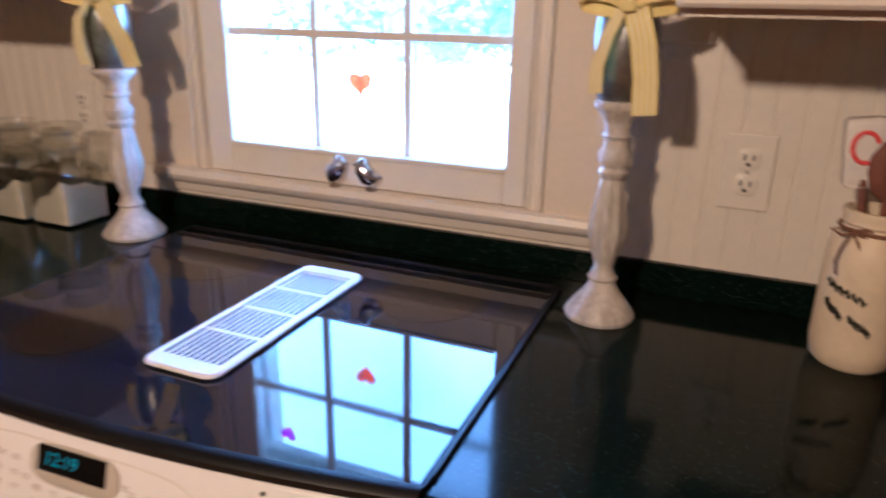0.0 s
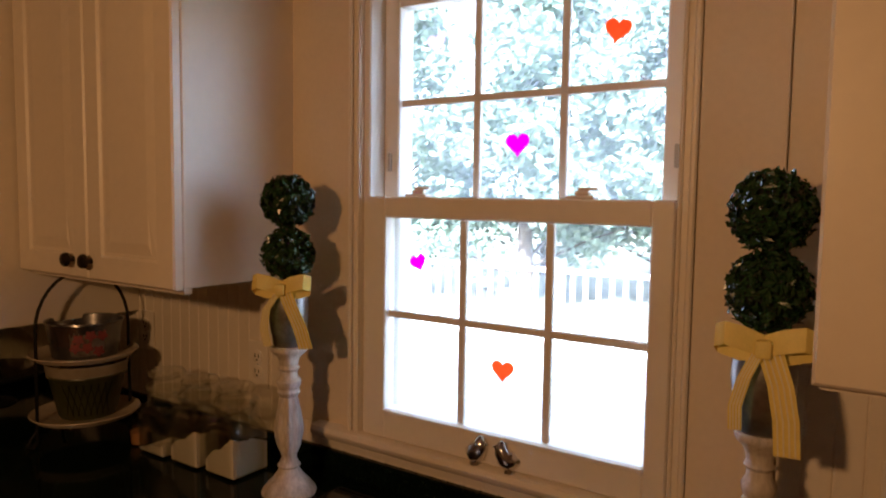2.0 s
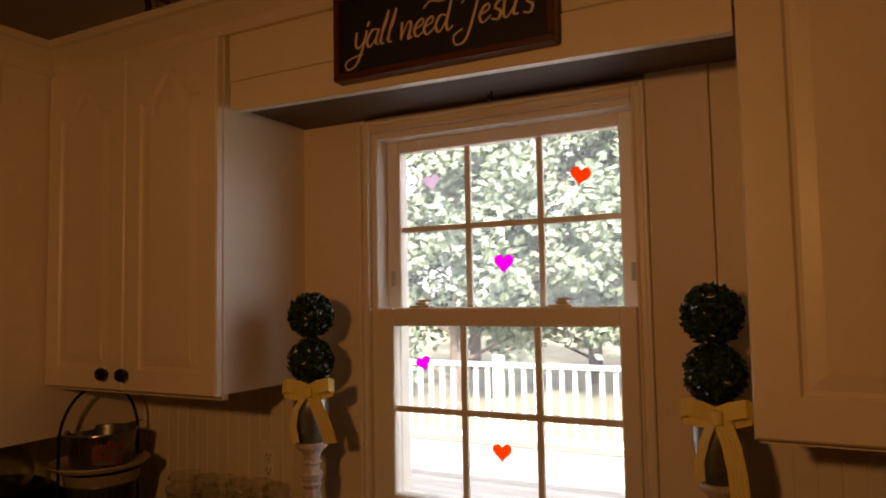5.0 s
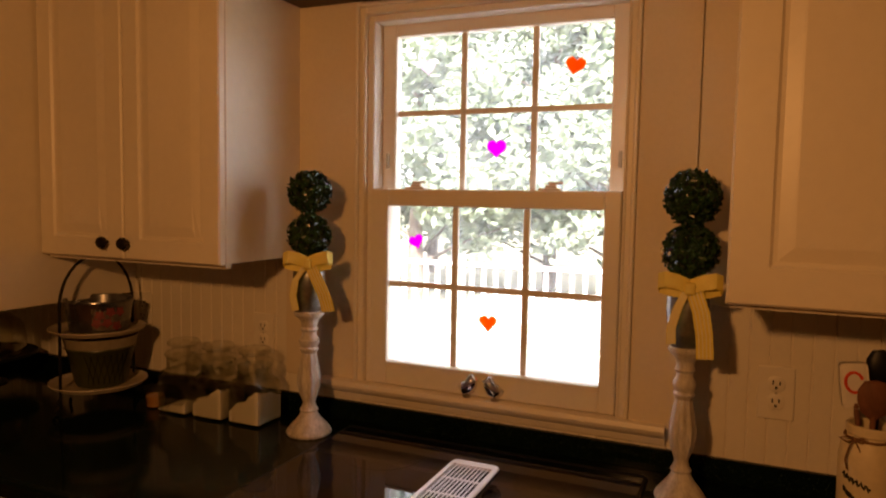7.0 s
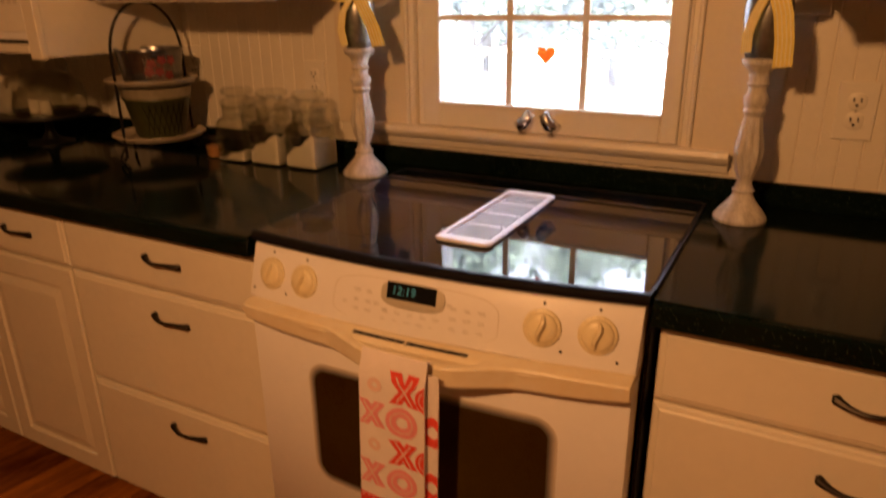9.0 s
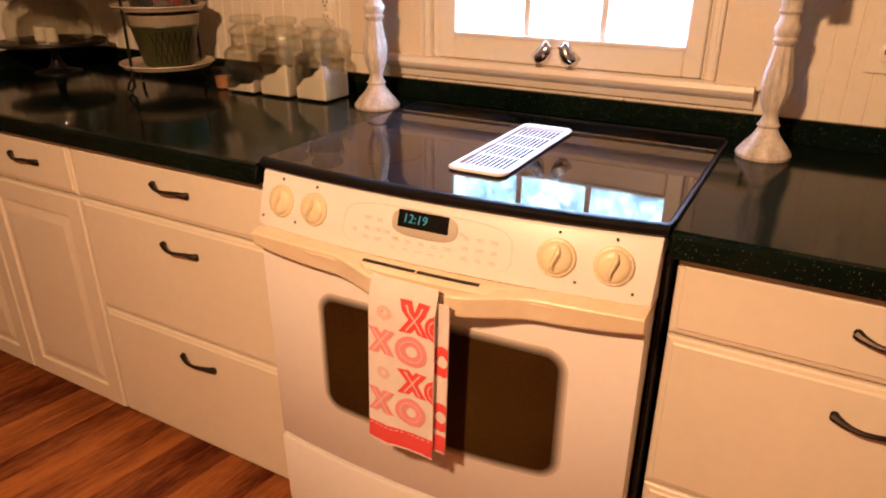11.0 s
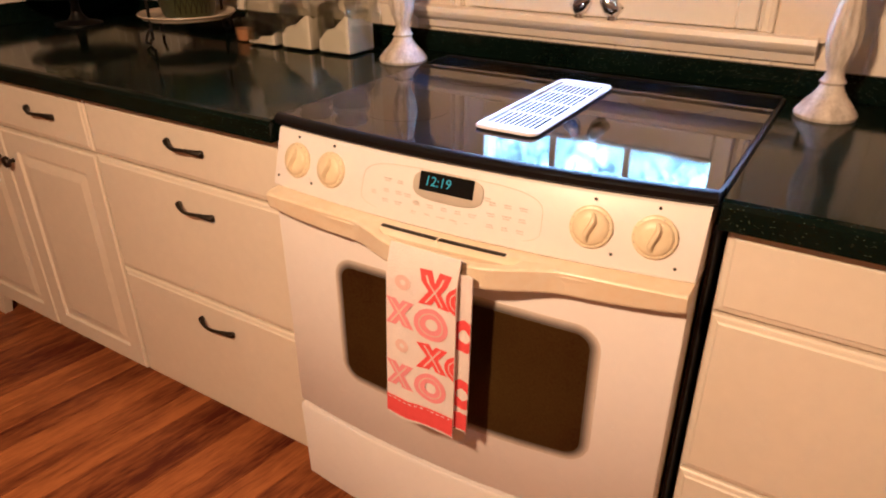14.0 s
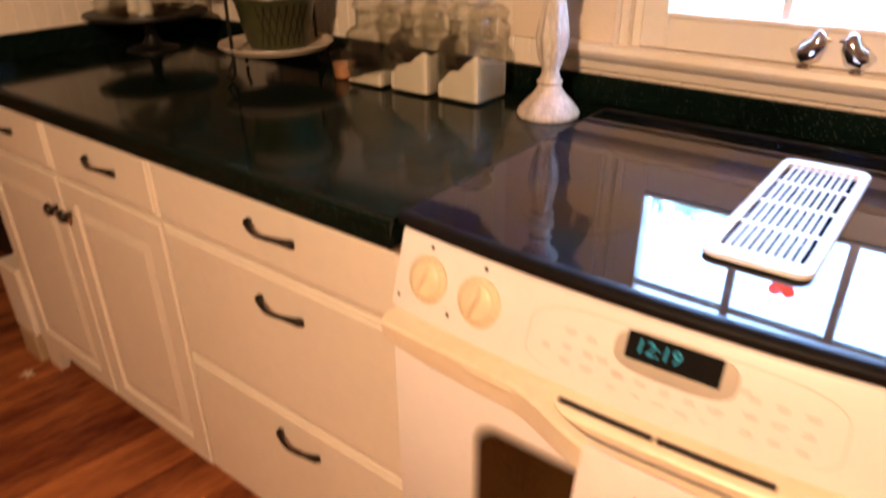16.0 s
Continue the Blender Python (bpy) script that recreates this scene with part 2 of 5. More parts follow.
def tube(bm, pts, radii, n=8, flat=1.0, closed=False):
    pts = [Vector(p) for p in pts]
    if isinstance(radii, (int, float)):
        radii = [radii] * len(pts)
    loops, up = [], None
    for i, p in enumerate(pts):
        a = pts[i - 1] if i or closed else p
        b = pts[(i + 1) % len(pts)] if i + 1 < len(pts) or closed else p
        d = (b - a).normalized()
        if up is None:
            up = d.orthogonal().normalized()
        up = (up - d * up.dot(d)).normalized()
        side = d.cross(up)
        loops.append([tuple(p + radii[i] * (math.cos(2 * math.pi * k / n) * up + flat * math.sin(2 * math.pi * k / n) * side)) for k in range(n)])
    if closed:
        loops.append(loops[0])
    return rings(bm, loops, not closed, not closed)


def sheet(bm, rows, thick, axis=(0, 1, 0)):
    """A cloth-like sheet from a grid of points, with thickness along axis."""
    t = Vector(axis) * thick
    n, m = len(rows), len(rows[0])
    front = [[bm.verts.new(p) for p in r] for r in rows]
    back = [[bm.verts.new(Vector(p) + t) for p in r] for r in rows]
    for i in range(n - 1):
        for j in range(m - 1):
            bm.faces.new((front[i][j], front[i + 1][j], front[i + 1][j + 1], front[i][j + 1]))
            bm.faces.new((back[i][j], back[i][j + 1], back[i + 1][j + 1], back[i + 1][j]))
    for i in range(n - 1):
        bm.faces.new((front[i][0], back[i][0], back[i + 1][0], front[i + 1][0]))
        bm.faces.new((front[i][-1], front[i + 1][-1], back[i + 1][-1], back[i][-1]))
    for j in range(m - 1):
        bm.faces.new((front[0][j], front[0][j + 1], back[0][j + 1], back[0][j]))
        bm.faces.new((front[-1][j], back[-1][j], back[-1][j + 1], front[-1][j + 1]))
    return bm


def prism(bm, outline, axis, a, b):
    """Extrudes an outline. axis 'y': outline is (x, z); 'x': (y, z); 'z': (x, y)."""
    put = {"y": lambda p, d: (p[0], d, p[1]), "x": lambda p, d: (d, p[0], p[1]), "z": lambda p, d: (p[0], p[1], d)}[axis]
    return rings(bm, [[put(p, a) for p in outline], [put(p, b) for p in outline]])


def mesh(name, bm, mat, smooth=False):
    bmesh.ops.recalc_face_normals(bm, faces=bm.faces)
    me = bpy.data.meshes.new(name)
    bm.to_mesh(me)
    bm.free()
    if smooth:
        me.shade_smooth()
        me.set_sharp_from_angle(angle=radians(38))
    me.materials.append(mat)
    return me


def part(name, bm, mat, parent, label="", smooth=False):
    ob = new(name, mesh(name, bm, mat, smooth))
    ob.parent = parent
    return tagged(ob, label)


def thing(name, label, category, group="", at=(0, 0, 0)):
    ob = new(name)
    ob.empty_display_size = 0.05
    ob.location = at
    return tagged(ob, label, category, group)


def solid(name, bm, mat, label, category, group="", smooth=False):
    return tagged(new(name, mesh(name, bm, mat, smooth)), label, category, group)


def setting(name, bm, mat, label="", smooth=False):
    return tagged(new(name, mesh(name, bm, mat, smooth)), label, "", "", "structure")


def lettering(words, size, depth, shear=0.0, weight=0.0, space=1.0):
    c = bpy.data.curves.new("lettering", "FONT")
    c.body, c.size, c.extrude, c.shear, c.offset, c.space_character = words, size, depth, shear, weight, space
    c.align_x, c.align_y, c.resolution_u = "CENTER", "CENTER", 3
    ob = bpy.data.objects.new("lettering", c)
    scene.collection.objects.link(ob)
    bpy.context.view_layer.update()
    me = bpy.data.meshes.new_from_object(ob.evaluated_get(bpy.context.evaluated_depsgraph_get()))
    bm = bmesh.new()
    bm.from_mesh(me)
    bpy.data.objects.remove(ob)
    bpy.data.curves.remove(c)
    bpy.data.meshes.remove(me)
    return bm


def moved(bm, m):
    bmesh.ops.transform(bm, matrix=m, verts=bm.verts)
    return bm


# ---- structure ----
WY, LX = 0.03, -1.85            # inner faces of the window wall and of the short left wall
CT = 0.905                       # counter height
floor = setting("floor", cube(-6.4, 4.6, -6.6, WY, -0.12, -0.004), GAP, "reddish pine plank floor")
ceiling = setting("ceiling", cube(-6.4, 4.6, -6.6, WY, 2.50, 2.60), CEIL)
WX0, WX1, WZ0, WZ1 = -0.372, 0.318, 1.025, 1.995   # window opening
bm = bmesh.new()
box(bm, -6.4, WX0, WY, 0.19, -0.3, 2.9)
box(bm, WX1, 4.6, WY, 0.19, -0.3, 2.9)
box(bm, WX0, WX1, WY, 0.19, -0.3, WZ0)
box(bm, WX0, WX1, WY, 0.19, WZ1, 2.9)
wall_north = setting("wall_north", bm, WALL, "cream painted kitchen wall with beadboard")
# unseen walls close the room, set far back so less light bounces in
wall_south = setting("wall_south", cube(-6.55, 4.75, -6.75, -6.6, -0.12, 2.6), WALL)
wall_east = setting("wall_east", cube(4.6, 4.75, -6.6, 0.19, -0.12, 2.6), WALL)
wall_west = setting("wall_west", cube(-6.55, -6.4, -6.6, 0.19, -0.12, 2.6), WALL)
wall_stub = setting("wall_stub", cube(LX - 0.12, LX, -0.40, WY, 0.0, 2.5), WALL)
# unseen roof, added to shade the near deck and keep the sun out
unseen_roof = setting("unseen_roof", prism(bmesh.new(), [(-7.4, 2.75), (0.75, 2.75), (-3.3, 5.0)], "x", -7.2, 5.4), GREY)

# boards beside the window
bm = bmesh.new()
box(bm, -0.640, -0.397, 0.020, WY + 0.004, 1.01, 2.10, 0.002)
box(bm, 0.331, 0.457, -0.002, WY + 0.004, 1.01, 2.10, 0.002)
box(bm, 0.459, 0.560, 0.001, WY + 0.004, 1.30, 2.10, 0.002)
trim_boards = setting("trim", bm, WALL, "flat painted boards beside the window")
# sill moulding
bm = prism(bmesh.new(), [(0.03, 0.968), (0.012, 0.968), (0.006, 0.985), (-0.002, 0.990), (-0.012, 0.997), (-0.016, 1.007), (-0.013, 1.017), (-0.006, 1.021), (0.03, 1.021)], "x", -0.505, 0.412)
window_sill = setting("window_sill", bm, TRIM, "cream painted window stool moulding", True)

# ---- window ----
window = setting("window_1", cube(WX0 - 0.002, WX1 + 0.002, 0.150, 0.186, WZ0 - 0.002, WZ0 + 0.02), SASH, "white double-hung window with grilles and heart stickers")
def casing(x0, x1, z0, z1, y0, y1, w):
    b = bmesh.new()
    box(b, x0, x0 + w, y0, y1, z0, z1, 0.003)
    box(b, x1 - w, x1, y0, y1, z0, z1, 0.003)
    box(b, x0 + w, x1 - w, y0, y1, z1 - w, z1, 0.003)
    return b
part("casing", casing(-0.397, 0.326, 1.021, 2.022, 0.002, 0.034, 0.026), TRIM, window)
part("backband", casing(-0.401, 0.330, 1.0215, 2.026, -0.007, 0.0015, 0.011), TRIM, window)
part("inner_bead", casing(-0.379, 0.308, 1.0215, 2.004, -0.002, 0.0015, 0.007), TRIM, window)
part("inner_stop", casing(-0.371, 0.317, 1.021, 1.996, 0.012, 0.10, 0.018), SASH, window)
part("jamb", casing(-0.3715, 0.3175, 1.03, 1.9955, 0.104, 0.15, 0.03), SASH, window)


def sash(name, x0, x1, z0, z1, gx0, gx1, gz0, gz1, y0, y1):
    b = bmesh.new()
    box(b, x0, gx0, y0, y1, z0, z1, 0.003)
    box(b, gx1, x1, y0, y1, z0, z1, 0.003)
    box(b, gx0, gx1, y0, y1, z0, gz0, 0.003)
    box(b, gx0, gx1, y0, y1, gz1, z1, 0.003)
    s = part(name, b, SASH, window)
    b = bmesh.new()
    ym = (y0 + y1) / 2
    w = (gx1 - gx0) / 3
    for k in (1, 2):
        box(b, gx0 + k * w - 0.008, gx0 + k * w + 0.008, ym - 0.006, ym + 0.006, gz0, gz1, 0.002)
    box(b, gx0, gx1, ym - 0.0055, ym + 0.0055, (gz0 + gz1) / 2 - 0.0075, (gz0 + gz1) / 2 + 0.0075, 0.002)
    part("muntin_grid", b, SASH, s)
    for i in range(3):
        for j in range(2):
            h = (gz1 - gz0) / 2
            p = part("pane", cube(gx0 + i * w + 0.0056, gx0 + (i + 1) * w - 0.0056, ym + 0.0005, ym + 0.0025, gz0 + j * h + 0.0056 * j, gz0 + (j + 1) * h - 0.0056 * (1 - j)), PANE, s)
            p.visible_shadow = False
    return s


LY, UY = 0.020, 0.075
lower = sash("lower_sash", -0.352, 0.298, 1.024, 1.545, -0.303, 0.259, 1.089, 1.500, LY - 0.018, LY + 0.018)
upper = sash("upper_sash", -0.352, 0.298, 1.500, 1.985, -0.312, 0.258, 1.545, 1.948, UY - 0.016, UY + 0.016)
part("lower_bead", cube(-0.303, 0.259, LY - 0.024, LY - 0.019, 1.080, 1.088, 0.001), SASH, window)
for x in (-0.235, 0.125):
    b = cube(x - 0.028, x + 0.028, LY - 0.005, LY + 0.02, 1.545, 1.551, 0.002)
    box(b, x - 0.012, x + 0.018, LY - 0.002, LY + 0.014, 1.551, 1.560, 0.003)
    box(b, x - 0.004, x + 0.034, LY - 0.004, LY + 0.004, 1.560, 1.566, 0.002)
    part("sash_lock", b, SASH, window)
for x in (-0.333, 0.283):
    part("tilt_latch", cube(x - 0.004, x + 0.004, UY - 0.024, UY - 0.017, 1.60, 1.64, 0.001), GREY, window)


def heart(x, z, y, size, turn, mat, label):
    pts = []
    for k in range(36):
        a = 2 * math.pi * k / 36
        px, pz = 16 * math.sin(a) ** 3, 13 * math.cos(a) - 5 * math.cos(2 * a) - 2 * math.cos(3 * a) - math.cos(4 * a)
        c, s = math.cos(turn), math.sin(turn)
        pts.append((x + size / 34 * (c * px - s * pz), z + size / 34 * (s * px + c * pz)))
    return solid("heart_sticker", prism(bmesh.new(), pts, "y", y - 0.003, y), mat, label, "sticker", "window heart stickers")


def gel(name, colour):
    """Soft tinted gel: part clear, part scattering the daylight that falls on its back."""
    m = material(name, tuple(0.5 * c for c in colour), 0.5, vary=0.15, scale=80, fine=300)
    nt = m.node_tree
    out, b = nt.nodes["Material Output"], nt.nodes["Principled BSDF"]
    tr, tl, mx, mx2 = (nt.nodes.new("ShaderNode" + n) for n in ("BsdfTransparent", "BsdfTranslucent", "MixShader", "MixShader"))
    tr.inputs[0].default_value = (*colour, 1)
    tl.inputs[0].default_value = (*colour, 1)
    mx.inputs[0].default_value = 0.5
    nt.links.new(tl.outputs[0], mx.inputs[1])
    nt.links.new(tr.outputs[0], mx.inputs[2])
    mx2.inputs[0].default_value = 0.93
    nt.links.new(b.outputs[0], mx2.inputs[1])
    nt.links.new(mx.outputs[0], mx2.inputs[2])
    nt.links.new(mx2.outputs[0], out.inputs[0])
    return m


MAGENTA, ORANGE, FAINT = gel("magenta_gel", (0.95, 0.03, 0.90)), gel("orange_red_gel", (1.0, 0.20, 0.015)), gel("faint_pink_gel", (0.97, 0.80, 0.95))
heart(-0.227, 1.410, LY, 0.042, 0.35, MAGENTA, "magenta gel heart stuck on the lower sash glass")
heart(-0.023, 1.212, LY, 0.050, 0.0, ORANGE, "orange gel heart stuck on the lower sash glass")
heart(-0.030, 1.652, UY, 0.054, 0.0, MAGENTA, "magenta gel heart stuck on the upper sash glass")
heart(0.166, 1.848, UY, 0.052, -0.2, ORANGE, "red-orange gel heart stuck on the upper sash glass")
heart(-0.226, 1.868, UY, 0.048, 0.1, FAINT, "faded pink gel heart stuck on the upper glass")

# ---- counter ----
def slab(x0, x1, y0, y1):
    return rings(bmesh.new(), [[(x, y0, CT - 0.042), (x, y0, CT - 0.010), (x, y0 + 0.003, CT - 0.003), (x, y0 + 0.010, CT), (x, y1, CT), (x, y1, CT - 0.042)] for x in (x0, x1)])


LF, RF = -0.655, -0.605          # front edges of the counter left and right of the range
countertop = thing("countertop", "dark green speckled solid-surface countertop with backsplash", "countertop")
part("left_run", slab(LX, -0.386, LF, 0.012), COUNTER, countertop)
part("right_run", slab(0.386, 2.0, RF, 0.012), COUNTER, countertop)
part("back_strip", cube(-0.3858, 0.3858, -0.052, 0.012, CT - 0.042, CT), COUNTER, countertop)
part("backsplash", cube(LX + 0.02, 2.0, 0.010, WY - 0.001, CT - 0.002, 0.957, 0.003), COUNTER, countertop)
part("side_splash", cube(LX + 0.001, LX + 0.021, LF + 0.03, WY - 0.001, CT - 0.002, 0.968, 0.003), COUNTER, countertop)

# ---- cabinets ----
def outline(x0, x1, z0, z1, d, arch):
    """Panel outline inset by d, with a cathedral top of height arch."""
    x0, x1, z0, z1 = x0 + d, x1 - d, z0 + d, z1 - d
    pts = [(x0, z0), (x1, z0)]
    if not arch:
        return pts + [(x1, z1), (x0, z1)]
    w = x1 - x0
    zs = z1 - arch
    for k in range(13):
        u = k / 12
        x = x1 - u * w
        v = abs(2 * u - 1)
        z = zs + arch * (0.0 if v > 0.78 else 0.5 + 0.5 * math.cos(math.pi * v / 0.78))
        pts.append((x, z))
    return pts


def cast(poly, c, a):
    """Where the ray from c at angle a leaves the outline."""
    dx, dz = math.cos(a), math.sin(a)
    best = 0.0
    for (ax, az), (bx, bz) in zip(poly, poly[1:] + poly[:1]):
        ex, ez = bx - ax, bz - az
        det = dx * -ez + ex * dz
        if abs(det) < 1e-12:
            continue
        t = ((ax - c[0]) * -ez + ex * (az - c[1])) / det
        s = (dx * (az - c[1]) - dz * (ax - c[0])) / det
        if t > 0 and -1e-6 <= s <= 1 + 1e-6:
            best = max(best, t)
    return (c[0] + best * dx, c[1] + best * dz)


def panel_door(x0, x1, z0, z1, yf, stile=0.055, arch=0.0, th=0.02):
    c = ((x0 + x1) / 2, (z0 + z1) / 2)
    full = [(x0, z0), (x1, z0), (x1, z1), (x0, z1)]
    pan = (x0 + stile, x1 - stile, z0 + stile, z1 - stile)
    polys = [(full, th), (full, 0.004), (outline(x0, x1, z0, z1, 0.004, 0), 0.0)]
    polys += [(outline(*pan, d, arch), y) for d, y in ((0.0, 0.0), (0.005, 0.0055), (0.012, 0.006), (0.034, 0.0015), (0.038, 0.001))]
    angles = sorted({round(math.atan2(p[1] - c[1], p[0] - c[0]), 4) for poly, _ in polys for p in poly})
    keep = []
    for a in angles:
        if not keep or a - keep[-1] > 0.004:
            keep.append(a)
    loops = [[(lambda p: (p[0], yf + y, p[1]))(cast(poly, c, a)) for a in keep] for poly, y in polys]
    return rings(bmesh.new(), loops)


def drawer_front(x0, x1, z0, z1, yf, th=0.02):
    loops = []
    for d, y in ((0, th), (0, 0.007), (0.003, 0.004), (0.010, 0.0025), (0.013, 0.0)):
        loops.append([(x0 + d, yf + y, z0 + d), (x1 - d, yf + y, z0 + d), (x1 - d, yf + y, z1 - d), (x0 + d, yf + y, z1 - d)])
    return rings(bmesh.new(), loops)


def pull(x, y, z, parent):
    pts, rad = [], []
    for k in range(15):
        u = k / 14
        pts.append((x + (u - 0.5) * 0.104, y - 0.005 - 0.017 * math.sin(math.pi * u) ** 0.8, z + 0.006 - 0.010 * u - 0.003 * math.sin(2 * math.pi * u)))
        rad.append(0.0040 + 0.0042 * abs(2 * u - 1) ** 3)
    b = tube(bmesh.new(), pts, rad, 8)
    for s in (-1, 1):
        box(b, x + s * 0.051 - 0.006, x + s * 0.051 + 0.006, y - 0.007, y + 0.001, z - s * 0.005 - 0.008, z - s * 0.005 + 0.008, 0.003)
    return part("handle", b, BRONZE, parent, "dark bronze arched pull", True)


def knob(x, y, z, parent, r=0.016):
    b = lathe([(0.006, 0.0), (0.005, 0.008), (0.007, 0.012), (r, 0.016), (r * 1.03, 0.021), (r * 0.85, 0.026), (r * 0.3, 0.028)], 20)
    return part("knob", moved(b, Matrix.Translation((x, y, z)) @ Matrix.Rotation(radians(90), 4, "X")), BRONZE, parent, "dark bronze round knob", True)


FL_, FR_ = -0.630, -0.578        # drawer faces
unit = thing("base_cabinet", "cream painted base cabinet with two drawers over two panel doors", "cabinet", "base cabinets")
part("body", cube(-1.87, -1.014, FL_ + 0.021, 0.0, 0.10, CT - 0.043), CABINET, unit)
part("toe_kick", cube(-1.80, -1.014, FL_ + 0.075, FL_ + 0.095, 0.0, 0.10), CABINET, unit)
for a, b, hx in ((-1.868, -1.440, -1.66), (-1.434, -1.016, -1.199)):
    d = part("drawer", drawer_front(a, b, 0.722, 0.853, FL_), CABINET, unit)
    pull(hx, FL_, 0.793, d)
    d = part("door", panel_door(a, b, 0.085, 0.714, FL_), CABINET, unit)
    knob(-1.472 if a < -1.5 else -1.405, FL_, 0.630, d)
b = cube(-2.00, -1.872, FL_ - 0.012, FL_ + 0.05, 0.10, 0.325, 0.004)
part("end_plinth", b, CABINET, unit, "white plinth block at the cabinet end")
part("plinth_foot", cube(-1.985, -1.885, FL_ - 0.016, FL_ + 0.05, 0.0, 0.098, 0.004), material("tan_wood", (0.45, 0.33, 0.16), 0.6, scale=20), unit, "worn tan wooden foot")
part("bracket_foot", prism(bmesh.new(), [(-1.868, 0.10), (-1.868, 0.0), (-1.80, 0.0), (-1.765, 0.10)], "y", FL_ + 0.004, FL_ + 0.03), CABINET, unit)

unit = thing("drawer_cabinet", "cream painted three-drawer base cabinet beside the range", "cabinet", "base cabinets")
part("body", cube(-1.012, -0.388, FL_ + 0.021, 0.0, 0.10, CT - 0.043), CABINET, unit)
part("toe_kick", cube(-1.012, -0.388, FL_ + 0.075, FL_ + 0.095, 0.0, 0.10), CABINET, unit)
for z0, z1, hz in ((0.722, 0.853, 0.797), (0.416, 0.716, 0.652), (0.085, 0.410, 0.350)):
    d = part("drawer", drawer_front(-1.010, -0.390, z0, z1, FL_), CABINET, unit)
    pull(-0.668, FL_, hz, d)

unit = thing("drawer_cabinet", "cream three-drawer base cabinet with dark bronze pulls", "cabinet", "base cabinets")
part("body", cube(0.395, 0.94, FR_ + 0.021, 0.0, 0.10, CT - 0.043), CABINET, unit)
part("toe_kick", cube(0.395, 0.94, FR_ + 0.075, FR_ + 0.095, 0.0, 0.10), CABINET, unit)
for z0, z1, hz in ((0.722, 0.853, 0.790), (0.416, 0.716, 0.650), (0.085, 0.410, 0.350)):
    d = part("drawer", drawer_front(0.397, 0.938, z0, z1, FR_), CABINET, unit)
    pull(0.700, FR_, hz, d)
unit = thing("base_cabinet", "cream painted base cabinet with a single panel door", "cabinet", "base cabinets")
part("body", cube(0.942, 2.0, FR_ + 0.021, 0.0, 0.0, CT - 0.043), CABINET, unit)
d = part("door", panel_door(0.945, 1.40, 0.085, 0.853, FR_), CABINET, unit)

UF = -0.302                      # upper door faces
unit = thing("wall_cabinet", "cream painted wall cabinet with two arched panel doors", "cabinet", "wall cabinets")
part("body", cube(-1.228, -0.594, UF + 0.022, WY, 1.352, 2.215, 0.002), CABINET, unit)
for a, b, kx in ((-1.226, -0.914, -0.958), (-0.910, -0.596, -0.884)):
    d = part("door", panel_door(a, b, 1.350, 2.200, UF, 0.052, 0.075), CABINET, unit)
    knob(kx - 0.012, UF, 1.392, d)
part("light_rail", cube(-1.224, -0.600, UF + 0.026, UF + 0.045, 1.340, 1.352), CABINET, unit)
unit = thing("wall_cabinet", "cream painted wall cabinet with arched panel doors", "cabinet", "wall cabinets")
part("body", cube(0.532, 1.60, UF + 0.022, WY, 1.348, 2.215, 0.002), CABINET, unit)
for a, b in ((0.530, 0.866), (0.870, 1.206)):
    part("door", panel_door(a, b, 1.346, 2.190, UF, 0.066, 0.075), CABINET, unit)
part("light_rail", cube(0.536, 1.60, UF + 0.026, UF + 0.045, 1.337, 1.348), CABINET, unit)

unit = thing("microwave_cabinet", "cream painted deep wall cabinet with an open microwave shelf", "cabinet", "wall cabinets")
MF = -0.432
part("side_panel", cube(-1.250, -1.232, MF, WY, 1.205, 2.215), CABINET, unit)
part("side_panel", cube(LX, LX + 0.018, MF, WY, 1.205, 2.215), CABINET, unit)
part("divider", cube(LX + 0.018, -1.25, MF + 0.018, 0.0, 1.62, 1.640), CABINET, unit)
part("back_panel", cube(LX + 0.018, -1.25, 0.0, WY, 1.205, 2.215), CABINET, unit)
part("shelf", cube(LX + 0.046, -1.276, MF - 0.02, 0.0, 1.215, 1.238, 0.003), CABINET, unit)
part("stile", cube(-1.275, -1.228, MF - 0.02, MF - 0.001, 1.200, 2.215, 0.002), CABINET, unit)
part("stile", cube(LX, LX + 0.045, MF - 0.02, MF - 0.001, 1.200, 2.215, 0.002), CABINET, unit)
part("door", panel_door(LX + 0.03, -1.272, 1.632, 2.200, MF - 0.04, 0.055, 0.07), CABINET, unit)

# crown moulding along all the wall cabinets
def crown_profile(y):
    return [(y + 0.02, 2.205), (y - 0.004, 2.205), (y - 0.010, 2.216), (y - 0.014, 2.226), (y - 0.030, 2.244), (y - 0.042, 2.256), (y - 0.046, 2.262), (y - 0.058, 2.266), (y - 0.060, 2.284), (y + 0.02, 2.284)]
crown = setting("crown_moulding", prism(bmesh.new(), crown_profile(UF + 0.02), "x", -1.228, 1.60), TRIM, "cream crown moulding over the wall cabinets")
prof = crown_profile(MF)
crown_2 = setting("crown_moulding_side", rings(bmesh.new(), [[(-1.232 - (p - MF), MF - 0.06, z) for p, z in prof], [(-1.232 - (p - MF), UF + 0.02, z) for p, z in prof]]), TRIM)
crown_3 = setting("crown_moulding_end", prism(bmesh.new(), prof, "x", LX, -1.232), TRIM)

